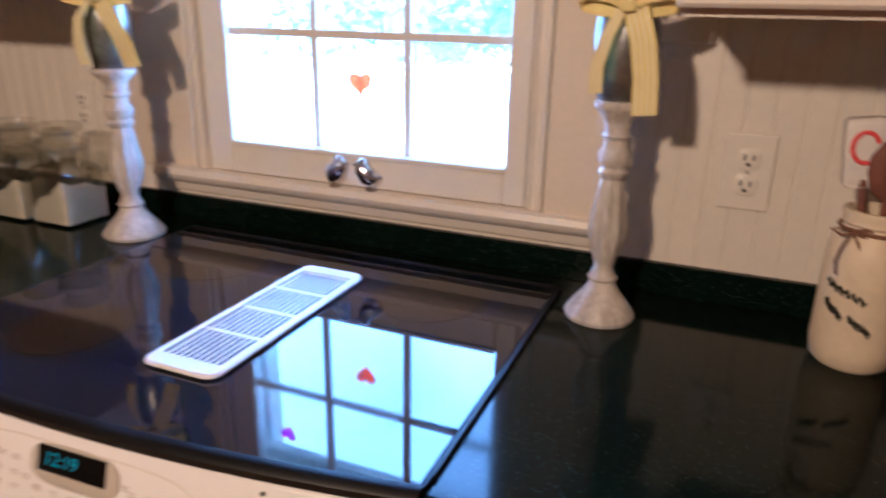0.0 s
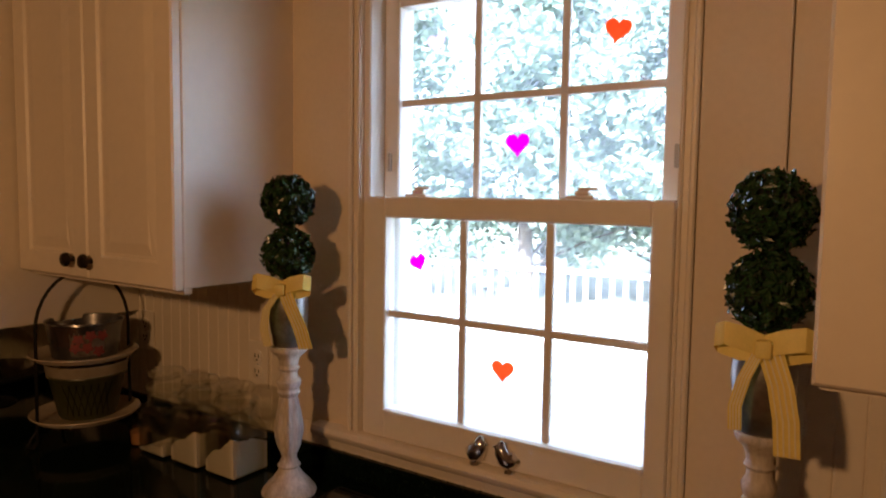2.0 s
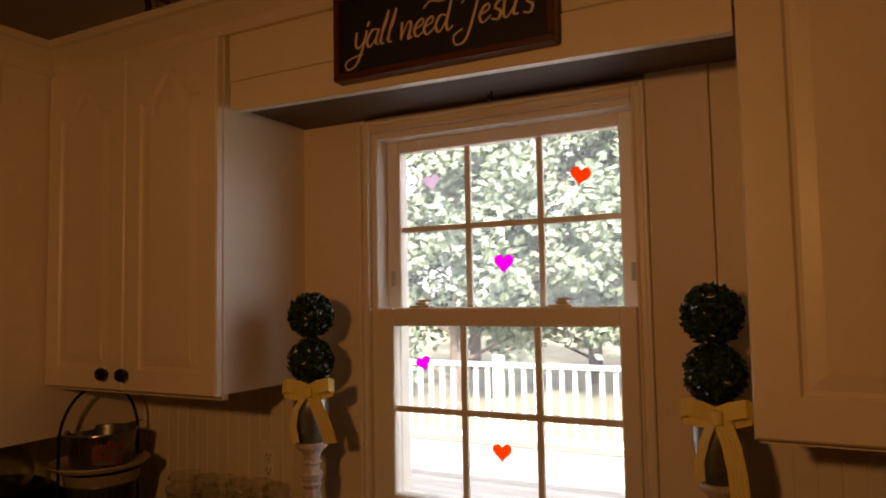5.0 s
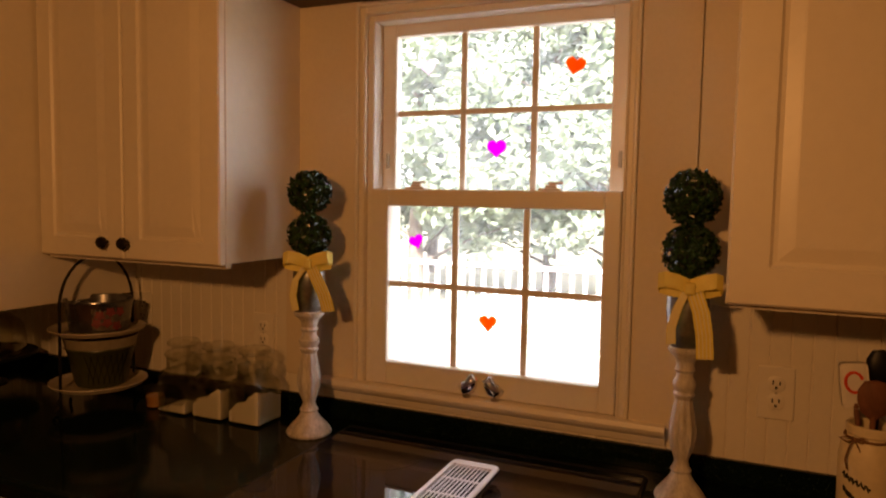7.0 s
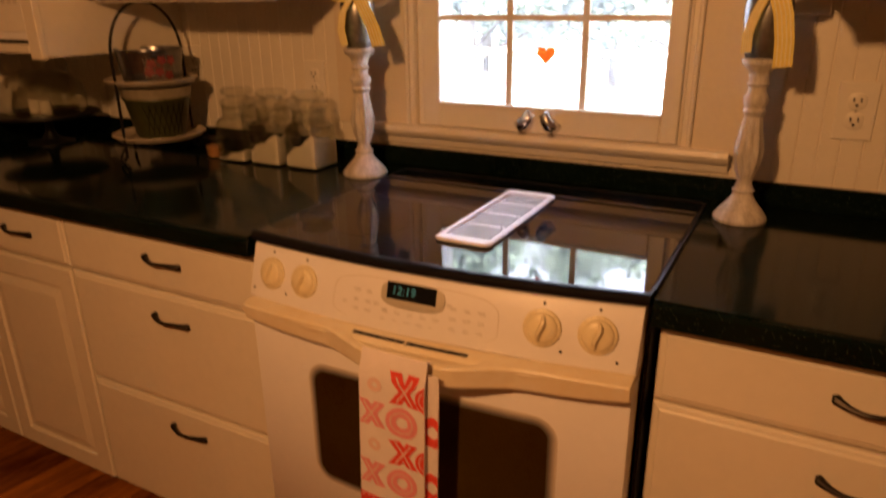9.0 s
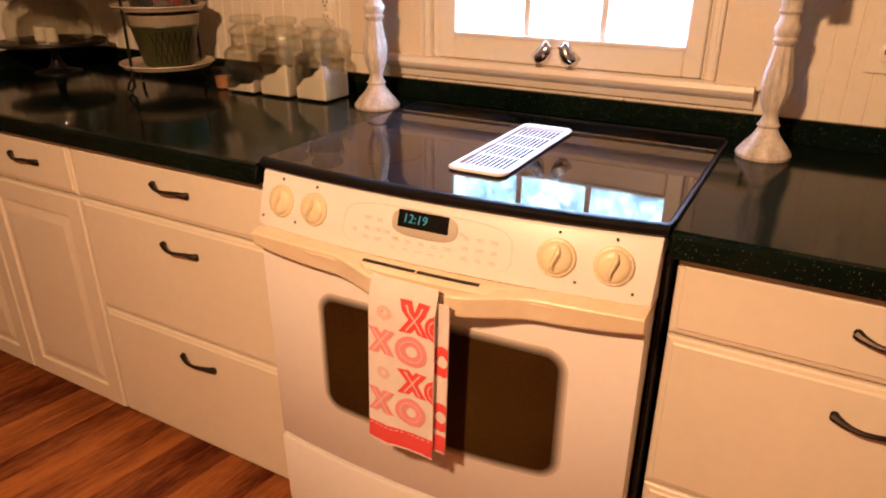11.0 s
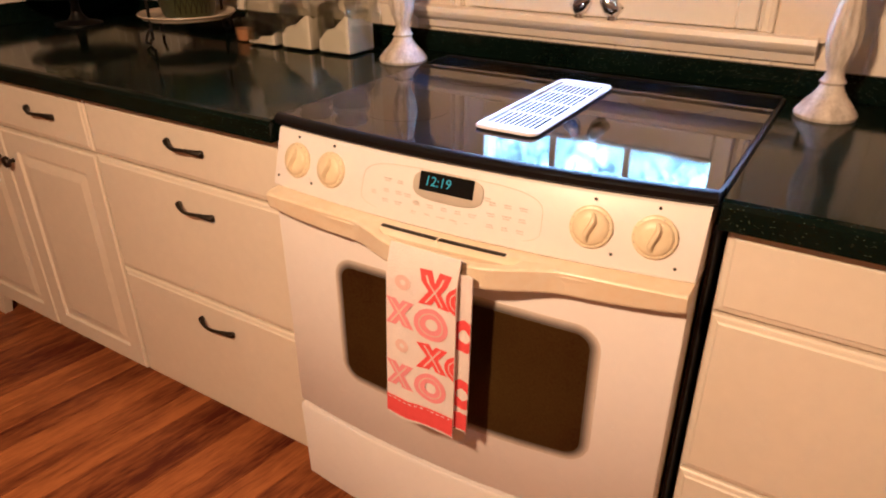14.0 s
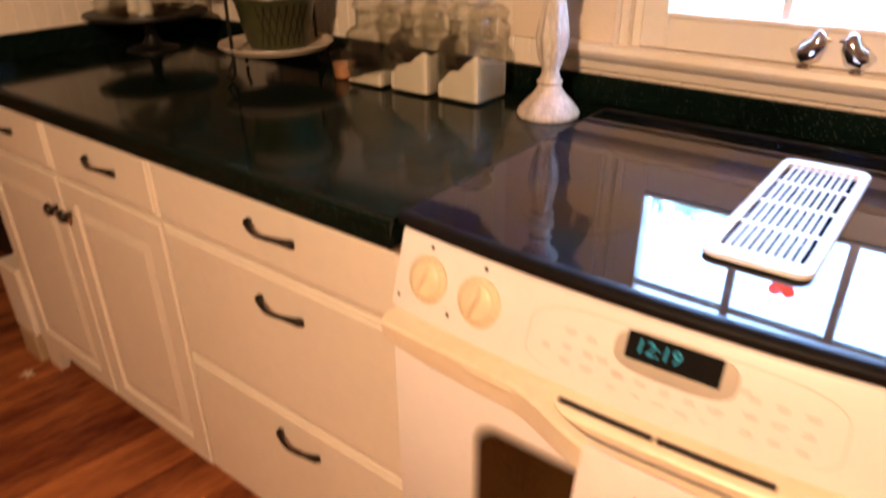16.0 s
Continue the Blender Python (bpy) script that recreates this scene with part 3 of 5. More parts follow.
# shiplap valance between the wall cabinets
VY = UF + 0.028
valance = thing("valance", "cream shiplap valance between the wall cabinets", "valance")
part("upper_board", cube(-0.583, 0.524, VY, VY + 0.02, 2.092, 2.205, 0.002), CABINET, valance)
part("lower_board", rings(bmesh.new(), [[(x, VY - 0.004, z), (x, VY - 0.004, 2.088), (x, VY + 0.018, 2.088), (x, VY + 0.018, z)] for x, z in ((-0.574, 2.018), (0.524, 1.998))]), CABINET, valance)
# underside board coloured much darker than the valance fronts
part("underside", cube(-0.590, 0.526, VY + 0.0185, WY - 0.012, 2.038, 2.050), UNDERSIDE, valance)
b = tube(bmesh.new(), [(0.0, -0.05, 2.039), (0.0, -0.05, 2.022), (0.0, -0.056, 2.014), (0.0, -0.066, 2.016), (0.0, -0.068, 2.026)], 0.003, 6)
solid("ceiling_hook", b, BRONZE, "small dark screw hook under the valance", "hook")

# ---- range ----
rng = thing("range", "white slide-in electric range with black glass cooktop", "range")
RX = 0.0
def bow(x, k):
    """How far the bowed front stands out at x; the range sits a little askew in its gap."""
    return -k * (1 - (x / 0.38) ** 2) + 0.016 * x / 0.38
def bowed(profile, x0, x1, k, n=18):
    """A strip along x whose (y, z) profile bows out by k in the middle."""
    return rings(bmesh.new(), [[(x + RX, y + bow(x, k), z) for y, z in profile] for x in (x0 + (x1 - x0) * i / n for i in range(n + 1))])
KB = 0.030
part("body", cube(-0.370, 0.374, -0.585, -0.03, 0.02, 0.878), ENAMEL, rng)
# solid black strip stands in for the shaded gap beside the range
part("side_gap_shade", cube(0.3785, 0.3848, -0.585, -0.05, 0.0, 0.86), BLACK, rng)
part("control_panel", bowed([(-0.56, 0.893), (-0.614, 0.893), (-0.619, 0.8915), (-0.622, 0.888), (-0.6505, 0.796), (-0.6505, 0.791), (-0.647, 0.788), (-0.56, 0.788)], -0.376, 0.376, KB), ENAMEL, rng, "", True)
rim = part("cooktop_frame", bowed([(-0.58, 0.894), (-0.618, 0.894), (-0.627, 0.899), (-0.628, 0.908), (-0.623, 0.9135), (-0.618, 0.9150), (-0.612, 0.9150), (-0.612, 0.9125), (-0.58, 0.9125)], -0.382, 0.382, KB), BLACK, rng, "black cooktop front edge", True)
b = bmesh.new()
for x in (-0.3845, 0.3775):
    box(b, x, x + 0.007, -0.575, -0.052, 0.894, 0.9125, 0.001)
box(b, -0.3775, 0.3775, -0.060, -0.052, 0.894, 0.9165, 0.002)
part("cooktop_side_trim", b, BLACK, rng)
plate = [[(x + RX, -0.0605, 0.894), (x + RX, -0.0605, 0.914), (x + RX, -0.6115 + bow(x, KB), 0.914), (x + RX, -0.6115 + bow(x, KB), 0.9127), (x + RX, -0.58, 0.9127), (x + RX, -0.58, 0.894)] for x in (-0.3772 + 0.7544 * i / 18 for i in range(19))]
top = part("cooktop", rings(bmesh.new(), plate), COOKTOP, rng, "glossy black speckled glass cooktop")
for x, y, r in ((-0.200, -0.490, 0.080), (-0.205, -0.190, 0.098), (0.205, -0.190, 0.084), (0.215, -0.470, 0.105)):
    part("burner", lathe([(r, 0.0), (r, 0.00012)], 48, (x, y, 0.9141)), BURNER, top, "dark round burner zone")

# downdraft grille
VX, VYc, VW, VL = 0.021, -0.343, 0.116, 0.375
vent = thing("downdraft_grille", "white metal downdraft vent grille on the cooktop", "vent")
def round_rect(hw, hl, r, z, n=6):
    pts = []
    for cx, cy, a0 in ((hw - r, hl - r, 0), (-hw + r, hl - r, 90), (-hw + r, -hl + r, 180), (hw - r, -hl + r, 270)):
        pts += [(VX + cx + r * math.cos(radians(a0 + 90 * i / n)), VYc + cy + r * math.sin(radians(a0 + 90 * i / n)), z) for i in range(n + 1)]
    return pts
hw, hl, iw, il = VW / 2, VL / 2, VW / 2 - 0.0125, VL / 2 - 0.028
loops = [round_rect(iw, il, 0.004, 0.9152), round_rect(hw - 0.004, hl - 0.004, 0.014, 0.9152), round_rect(hw, hl, 0.018, 0.9172), round_rect(hw, hl, 0.018, 0.9196), round_rect(hw - 0.003, hl - 0.003, 0.015, 0.9222), round_rect(iw, il, 0.004, 0.9222), round_rect(iw, il, 0.004, 0.9152)]
part("frame", rings(bmesh.new(), loops, False, False), ENAMEL, vent, "", True)
for i in (1, 2, 3):
    c = VYc - il + 2 * il * i / 4
    part("crossbar", cube(VX - iw + 0.0005, VX + iw - 0.0005, c - 0.0035, c + 0.0035, 0.9200, 0.9216, 0.0006), ENAMEL, vent)
# near-black matte sheet stands in for the shaded depth under the slats
part("well_shade", cube(VX - hw + 0.010, VX + hw - 0.010, VYc - hl + 0.012, VYc + hl - 0.012, 0.9142, 0.9149), VENTWELL, vent)
slat = mesh("slat", cube(-0.0019, 0.0019, -il - 0.001, il + 0.001, -0.0003, 0.0006), ENAMEL)
for k in range(9):
    s = new("slat", slat)
    s.parent = vent
    s.location = (VX + (k - 4) * iw / 5, VYc, 0.9206)

# panel controls: knobs, dots, display, printed keys
PN = Vector((0, -0.103, 0.030)).normalized()
def on_panel(x, u, lift=0.0):
    """A place on the sloping control panel: u from 0 at its foot to 1 at its top."""
    return Vector((x, -0.6515 + 0.030 * u + bow(x, KB), 0.790 + 0.103 * u)) + PN * lift
def panel_pose(x, u, lift=0.0):
    xx = Vector((1, 2 * KB * x / 0.38 ** 2 + 0.016 / 0.38, 0)).normalized()
    z = (PN - xx * PN.dot(xx)).normalized()
    yy = z.cross(xx).normalized()
    m = Matrix((xx, yy, z)).transposed().to_4x4()
    return Matrix.Translation(on_panel(x, u, lift)) @ m
def knob_grip():
    """A ridge that swings in a shallow S across the knob, highest in the middle."""
    loops = []
    for i in range(15):
        v = -1 + 2 * i / 14
        cx, w, h = 0.0026 * math.sin(math.pi * v), 0.0058 * (1 - 0.45 * v * v), 0.0105 + 0.0110 * (1 - v ** 4)
        loops.append([(cx - w, 0.0225 * v, 0.008), (cx - w * 0.85, 0.0225 * v, h * 0.80), (cx - w * 0.35, 0.0225 * v, h), (cx + w * 0.35, 0.0225 * v, h), (cx + w * 0.85, 0.0225 * v, h * 0.80), (cx + w, 0.0225 * v, 0.008)])
    return rings(bmesh.new(), loops)
for x in (-0.320, -0.238, 0.226, 0.313):
    k = part("control_knob", moved(lathe([(0.0310, 0.0), (0.0312, 0.0030), (0.0295, 0.0052), (0.0262, 0.0060), (0.0250, 0.0085), (0.0225, 0.0110), (0.014, 0.0125), (0.004, 0.0128)], 40), panel_pose(x, 0.52)), KNOBM, rng, "cream plastic knob", True)
    part("grip", moved(knob_grip(), panel_pose(x, 0.52) @ Matrix.Rotation(radians(-6), 4, "Z")), KNOBM, k, "", True)
    marks = bmesh.new()
    for j in range(16):
        a = 2 * math.pi * j / 16
        r = bmesh.ops.create_cube(marks, size=1, matrix=panel_pose(x, 0.52, 0.0058) @ Matrix.Rotation(a, 4, "Z") @ Matrix.Translation((0.0279, 0, 0)) @ Matrix.Diagonal((0.0022, 0.0009, 0.0006, 1)))
    part("dial_marks", marks, GREY, k)
dot = [(0.0024, 0.0), (0.0024, 0.0012)]
for x, u in ((-0.321, 0.905), (-0.236, 0.905), (0.225, 0.895), (0.312, 0.90), (-0.366, 0.18), (-0.281, 0.21), (0.260, 0.20), (0.347, 0.15)):
    part("indicator_dot", moved(lathe(dot, 12), panel_pose(x, u, -0.0002)), SLOT, rng)
for x, u in ((0.252, 0.205), (0.339, 0.155), (-0.288, 0.22)):
    ring_line = [tuple(panel_pose(x, u, 0.0) @ Vector((0.0062 * math.cos(2 * math.pi * j / 20), 0.0062 * math.sin(2 * math.pi * j / 20), 0))) for j in range(20)]
    part("burner_symbol", tube(bmesh.new(), ring_line, 0.0005, 4, closed=True), PALE, rng)
surround = moved(lathe([(0.036, 0.0), (0.036, 0.0022), (0.034, 0.003)], 40, square=0.12), panel_pose(-0.004, 0.655, -0.0008) @ Matrix.Diagonal((1.72, 0.66, 1, 1)))
part("display_bezel", surround, BEZEL, rng, "pale grey-beige display surround", True)
disp = part("display", moved(cube(-0.048, 0.048, -0.0150, 0.0150, 0.0018, 0.0034, 0.0006), panel_pose(-0.006, 0.71)), DISPLAY, rng, "black clock display")
part("clock_digits", moved(lettering("12:19", 0.0215, 0.0002, 0.1), panel_pose(-0.021, 0.715, 0.0037)), CYAN, disp, "glowing cyan clock digits")
mark = bmesh.new()
for j in range(7):
    box(mark, -0.018 + 0.0055 * j, -0.0145 + 0.0055 * j, -0.0016, 0.0016, 0.0016, 0.0026)
part("maker_mark", moved(mark, panel_pose(-0.004, 0.475)), GREY, rng)
keys = [(-0.142, 0.37), (-0.075, 0.43), (-0.058, 0.36), (0.065, 0.62)]
for x in (-0.117, -0.092):
    keys += [(x, u) for u in (0.60, 0.435, 0.28)]
for x in (-0.060, -0.035, -0.010, 0.014, 0.039):
    keys += [(x, 0.20), (x + 0.004, 0.345)]
for x in (0.074, 0.099, 0.124):
    keys += [(x, u) for u in (0.575, 0.415, 0.255)]
def key_marks(seed):
    """Two short rows of unreadable print."""
    r, b = random.Random(seed), bmesh.new()
    for row in (0.0018, -0.0018):
        x, end = -0.0070 + r.uniform(0, 0.003), 0.0070 - r.uniform(0, 0.003)
        while x < end:
            w = r.uniform(0.0012, 0.0026)
            box(b, x, x + w, row - 0.0009, row + 0.0009, 0.0, 0.0005)
            x += w + 0.0007
    return b
key_meshes = [mesh("key_print", key_marks(n), KEYINK) for n in range(5)]
for n, (x, u) in enumerate(keys):
    o = new("key_print", key_meshes[n % 5])
    o.parent = rng
    o.matrix_world = panel_pose(x, u, -0.0001)
line = []
for j in range(64):
    a = 2 * math.pi * j / 64
    c, s = math.cos(a), math.sin(a)
    low = max(0.0, -s)
    line.append(tuple(on_panel(-0.006 + (0.160 + 0.014 * low) * math.copysign(abs(c) ** 0.55, c), 0.46 + (0.41 if s > 0 else 0.37) * math.copysign(abs(s) ** 0.55, s), 0.0)))
part("keypad_outline", tube(bmesh.new(), line, 0.0007, 4, closed=True), PALE, rng)

# oven door, handle, storage drawer
DF = -0.652                      # door face at its ends
door = part("oven_door", bowed([(-0.58, 0.766), (DF + 0.004, 0.766), (DF, 0.760), (DF, 0.290), (DF + 0.004, 0.284), (-0.58, 0.284)], -0.374, 0.374, KB), ENAMEL, rng, "", True)
def window_sheet(grow, lift):
    cols, hx, hz = [], 0.2375 + grow, 0.1225 + grow
    rc = 0.030 + grow
    for j in range(49):
        x = -hx * math.cos(math.pi * j / 48)
        e = max(0.0, abs(x) - (hx - rc))
        half = hz - rc + math.sqrt(max(rc * rc - e * e, 0.0)) + 0.006 * (1 - (x / hx) ** 2)
        xw = 0.0155 + x
        y = DF + bow(xw, KB) - lift
        cols.append([(xw, y, 0.5515 - half), (xw, y, 0.5515), (xw, y, 0.5515 + half)])
    return sheet(bmesh.new(), cols, 0.004)
part("oven_window", window_sheet(-0.004, 0.0022), OVENGLASS, door, "dark brown oven window", True)
for n_, (grow, tone) in enumerate(((0.0120, 0.66), (0.0088, 0.50), (0.0058, 0.35), (0.0028, 0.22), (-0.0005, 0.12))):
    part("dotted_border", window_sheet(grow, 0.0008 + 0.0002 * n_), material("dotted_frit", (tone, tone * 0.91, tone * 0.80), 0.25, vary=0.2, fine=400), door, "dotted window border", True)
part("door_top_trim", bowed([(-0.58, 0.787), (-0.664, 0.786), (-0.674, 0.783), (-0.679, 0.777), (-0.677, 0.766), (-0.660, 0.762), (-0.58, 0.760)], -0.372, 0.372, KB), BISQUE, door, "yellowed cream door top", True)
part("vent_slot", bowed([(-0.662, 0.7864), (-0.6660, 0.7863), (-0.6705, 0.7850), (-0.664, 0.7830)], -0.108, 0.114, KB), SLOT, door)
part("slot_bridge", cube(-0.0015, 0.0015, -0.7038, -0.692, 0.782, 0.7872), BISQUE, door)
hb = []
for i in range(81):
    x = -0.366 + 0.742 * i / 80
    far = min(max((abs(x - 0.016) - 0.118) / 0.022, 0.0), 1.0)
    wing = far * far * (3 - 2 * far)
    u = min(abs(x - 0.006) / 0.372, 1.0)
    out = min(max((0.195 - abs(x - 0.020)) / 0.135, 0.0), 1.0)
    yf = -0.684 + bow(x, 0.022) - 0.038 * out * out * (3 - 2 * out)
    yb = (yf + 0.015) * (1 - wing) + (DF + bow(x, KB) + 0.006) * wing
    z1, z0 = 0.7860 - 0.004 * out, 0.757 - 0.013 * (1 - u ** 4)
    e = 0.0035
    hb.append([(x, yb, z1 + 0.002 * wing), (x, yf + e + 0.002, z1), (x, yf + e * 0.4, z1 - e * 0.4), (x, yf, z1 - e), (x, yf + 0.003, z0 + e), (x, yf + 0.005, z0), (x, yf + 0.012, z0), (x, yb, z0 + 0.002)])
part("door_handle", rings(bmesh.new(), hb), BISQUE, door, "yellowed cream bowed handle")
part("storage_drawer", bowed([(-0.58, 0.278), (DF, 0.278), (DF - 0.004, 0.272), (DF, 0.075), (DF + 0.008, 0.068), (-0.58, 0.068)], -0.374, 0.374, KB), ENAMEL, rng, "", True)
part("kick_plate", cube(-0.36, 0.37, -0.57, -0.55, 0.0, 0.07), BLACK, rng)

# ---- outdoors ----
ground_m = material("winter_grass", (0.24, 0.23, 0.15), 0.95, vary=0.35, scale=0.8, fine=12)
ground = setting("ground", cube(-400, 400, 0.19, 600, -1.0, -0.9), ground_m)
DECK = material("weathered_deck_wood", (0.34, 0.32, 0.29), 0.8, vary=0.25, scale=3, fine=30, stretch=(1, 8, 1), piece=0.4)
RAILM = material("white_rail_paint", (0.78, 0.77, 0.74), 0.6, vary=0.08)
BARK = material("tree_bark", (0.13, 0.10, 0.075), 0.9, vary=0.4, scale=4, fine=30, bump=0.6)
FOLIAGE = material("tree_leaf", (0.23, 0.29, 0.20), 0.32, vary=0.4, scale=3, fine=9, second=(0.12, 0.17, 0.12))
deck = setting("deck", cube(-9.5, 3.2, 0.20, 5.6, -0.30, -0.155), DECK, "weathered grey wooden deck")
dboard = mesh("board", cube(-6.35, 6.35, -0.066, 0.066, -0.14, -0.10, 0.004), DECK)
for k in range(38):
    o = new("board", dboard)
    o.parent = deck
    o.location = (-3.15, 0.29 + k * 0.1425, 0)
railing = thing("deck_railing", "white painted wooden deck railing with square balusters", "railing", at=(0, 0, 0))
part("top_rail", cube(-9.4, 3.0, 5.38, 5.52, 0.78, 0.82, 0.005), RAILM, railing)
part("bottom_rail", cube(-9.4, 3.0, 5.42, 5.48, 0.00, 0.06, 0.005), RAILM, railing)
bal = mesh("baluster", cube(-0.02, 0.02, -0.02, 0.02, 0.06, 0.78), RAILM)
for k in range(88):
    o = new("baluster", bal)
    o.parent = railing
    o.location = (-9.3 + k * 0.14, 5.45, 0)
post = mesh("post", cube(-0.05, 0.05, -0.05, 0.05, -0.10, 0.90, 0.006), RAILM)
for k in range(8):
    o = new("post", post)
    o.parent = railing
    o.location = (-9.35 + k * 1.76, 5.45, 0)
side = thing("deck_railing", "white painted side railing of the deck", "railing")
part("top_rail", cube(-9.45, -9.31, 0.4, 5.38, 0.78, 0.82, 0.005), RAILM, side)


def tree(x, y, height, spread, seed, leaves, crown0=0.05, label="leafy evergreen tree behind the deck"):
    r = random.Random(seed)
    t = thing("tree", label, "tree", "garden trees", (x, y, -0.9))
    pts = [(0.10 * math.sin(k * 1.3 + seed) * k / 6, 0.08 * math.cos(k * 1.1) * k / 6, height * k / 10) for k in range(10)]
    part("trunk", tube(bmesh.new(), pts, [0.20 * (1 - k / 12) for k in range(10)], 10), BARK, t, "", True)
    tips, b = [], bmesh.new()
    for k in range(26):
        u = crown0 + (1 - crown0) * (k + r.random()) / 26
        a = r.uniform(0, 2 * math.pi)
        ln = spread * (1.15 - u) * r.uniform(0.7, 1.1) + 0.3
        base = Vector((0, 0, height * u * 0.9))
        mid = base + Vector((math.cos(a) * ln * 0.5, math.sin(a) * ln * 0.5, ln * 0.25))
        tip = base + Vector((math.cos(a) * ln, math.sin(a) * ln, ln * r.uniform(0.1, 0.5)))
        tube(b, [base, mid, tip], [0.05, 0.03, 0.01], 5)
        tips += [mid, (mid + tip) / 2, tip]
    part("limbs", b, BARK, t)
    verts, faces = [], []
    clumps = [p + Vector((r.gauss(0, 0.35), r.gauss(0, 0.35), r.gauss(0, 0.3))) for p in tips for _ in range(4)]
    for k in range(leaves):
        c = clumps[k % len(clumps)]
        p = c + Vector((r.gauss(0, 0.20), r.gauss(0, 0.20), r.gauss(0, 0.16)))
        d = Vector((r.gauss(0, 1), r.gauss(0, 1), r.gauss(0, 0.7))).normalized()
        s = d.orthogonal().normalized() * r.uniform(0.055, 0.095)
        d *= r.uniform(0.17, 0.30)
        n = len(verts)
        verts += [p, p + d * 0.5 + s, p + d, p + d * 0.5 - s]
        faces.append((n, n + 1, n + 2, n + 3))
    me = bpy.data.meshes.new("crown")
    me.from_pydata(verts, [], faces)
    me.materials.append(FOLIAGE)
    o = new("crown", me)
    o.parent = t


tree(-6.5, 13.0, 8.5, 3.0, 3, 10500)
tree(-2.2, 14.5, 8.0, 2.8, 8, 10500, 0.05)
tree(-11.0, 14.0, 9.0, 3.2, 5, 9500)
tree(-4.3, 17.0, 10.0, 3.6, 11, 10500)
tree(1.6, 15.5, 8.5, 3.0, 17, 8000, 0.08)
tree(-8.8, 19.0, 11.0, 3.8, 21, 9000)

# ---- sign ----
sign = thing("wall_sign", "black wooden sign with ivory script lettering in a red-brown frame", "sign")
SY = VY - 0.005
b = bmesh.new()
for x0, x1, z0, z1 in ((-0.250, 0.235, 2.028, 2.042), (-0.250, 0.235, 2.198, 2.212), (-0.250, -0.236, 2.042, 2.198), (0.221, 0.235, 2.042, 2.198)):
    box(b, x0, x1, SY - 0.034, SY, z0, z1, 0.002)
part("frame", b, MAHOG, sign)
part("panel", cube(-0.237, 0.222, SY - 0.022, SY - 0.002, 2.041, 2.199), SIGNBLACK, sign)
GLYPH = {
    "y": [[(0, 1), (0.05, 0.3), (0.3, 0.05), (0.6, 0.4), (0.75, 1)], [(0.75, 1), (0.6, 0), (0.3, -0.9), (-0.3, -1.1), (-0.5, -0.7), (0, -0.45), (0.7, -0.35)]],
    "'": [[(0, 1.5), (-0.03, 1.35), (-0.06, 1.2)]],
    "a": [[(0.7, 0.9), (0.3, 0.95), (0, 0.4), (0.2, 0), (0.55, 0.3), (0.75, 0.95)], [(0.75, 0.95), (0.65, 0.2), (0.9, 0.05)]],
    "l": [[(0, 0.2), (0.35, 1.2), (0.4, 1.9)], [(0.4, 1.9), (0.15, 0.8), (0.15, 0.1), (0.4, 0.05)]],
    "n": [[(0, 1), (0.05, 0.5), (0.1, 0)], [(0.1, 0.1), (0.4, 0.9), (0.65, 0.8), (0.6, 0), (0.85, 0.1)]],
    "e": [[(0.05, 0.45), (0.5, 0.65), (0.45, 0.95), (0.15, 0.8), (0, 0.35), (0.25, 0), (0.7, 0.3)]],
    "d": [[(0.6, 0.85), (0.2, 0.9), (0, 0.4), (0.25, 0), (0.6, 0.5), (0.85, 2)], [(0.85, 2), (0.7, 0.5), (0.85, 0), (1.15, 0.2)], [(-1.0, 1.5), (-0.6, 1.85), (0.2, 1.7), (0.85, 2), (1.0, 2.1)]],
    "J": [[(-0.6, 1.3), (-0.2, 1.75), (0.5, 1.9)], [(0.5, 2), (0.3, 0.6), (0, -0.7), (-0.6, -0.9), (-0.8, -0.4), (-0.3, -0.1)]],
    "s": [[(0.6, 1.05), (0.25, 0.95), (0.15, 0.65), (0.5, 0.4), (0.4, 0.02), (0, 0.1)]],
    "u": [[(0, 0.95), (0.05, 0.2), (0.3, 0.02), (0.6, 0.5), (0.7, 0.95)], [(0.7, 0.95), (0.65, 0.15), (0.95, 0.1)]],
}
XH = 0.036
def smooth_line(pts, n=6):
    pts = [Vector((p[0], 0, p[1])) for p in pts]
    out = []
    for i in range(len(pts) - 1):
        p0, p1, p2, p3 = pts[max(i - 1, 0)], pts[i], pts[i + 1], pts[min(i + 2, len(pts) - 1)]
        for k in range(n):
            t = k / n
            out.append(0.5 * (2 * p1 + (p2 - p0) * t + (2 * p0 - 5 * p1 + 4 * p2 - p3) * t * t + (3 * p1 - p0 - 3 * p2 + p3) * t ** 3))
    return out + [pts[-1]]
for ch, px in zip("y'allneedJesus", (152, 214, 218, 286, 326, 398, 470, 520, 578, 738, 790, 848, 898, 990)):
    x0 = (px - 75) / 1025 * 0.459 - 0.237
    b = bmesh.new()
    for stroke in GLYPH[ch]:
        line = [Vector((x0 + XH * (0.95 * q.x + 0.18 * q.z), SY - 0.0232, 2.092 + XH * q.z)) for q in smooth_line(stroke)]
        rad = [0.0018 + 0.0013 * max(0.0, (a.z - c.z) / max((a - c).length, 1e-6)) for a, c in zip(line, line[1:])]
        tube(b, line, rad + [0.0016], 6)
    bmesh.ops.transform(b, matrix=Matrix.Translation((0, SY - 0.0232, 0)) @ Matrix.Diagonal((1, 0.25, 1, 1)) @ Matrix.Translation((0, -(SY - 0.0232), 0)), verts=b.verts)
    part("letter", b, LETTER, sign)

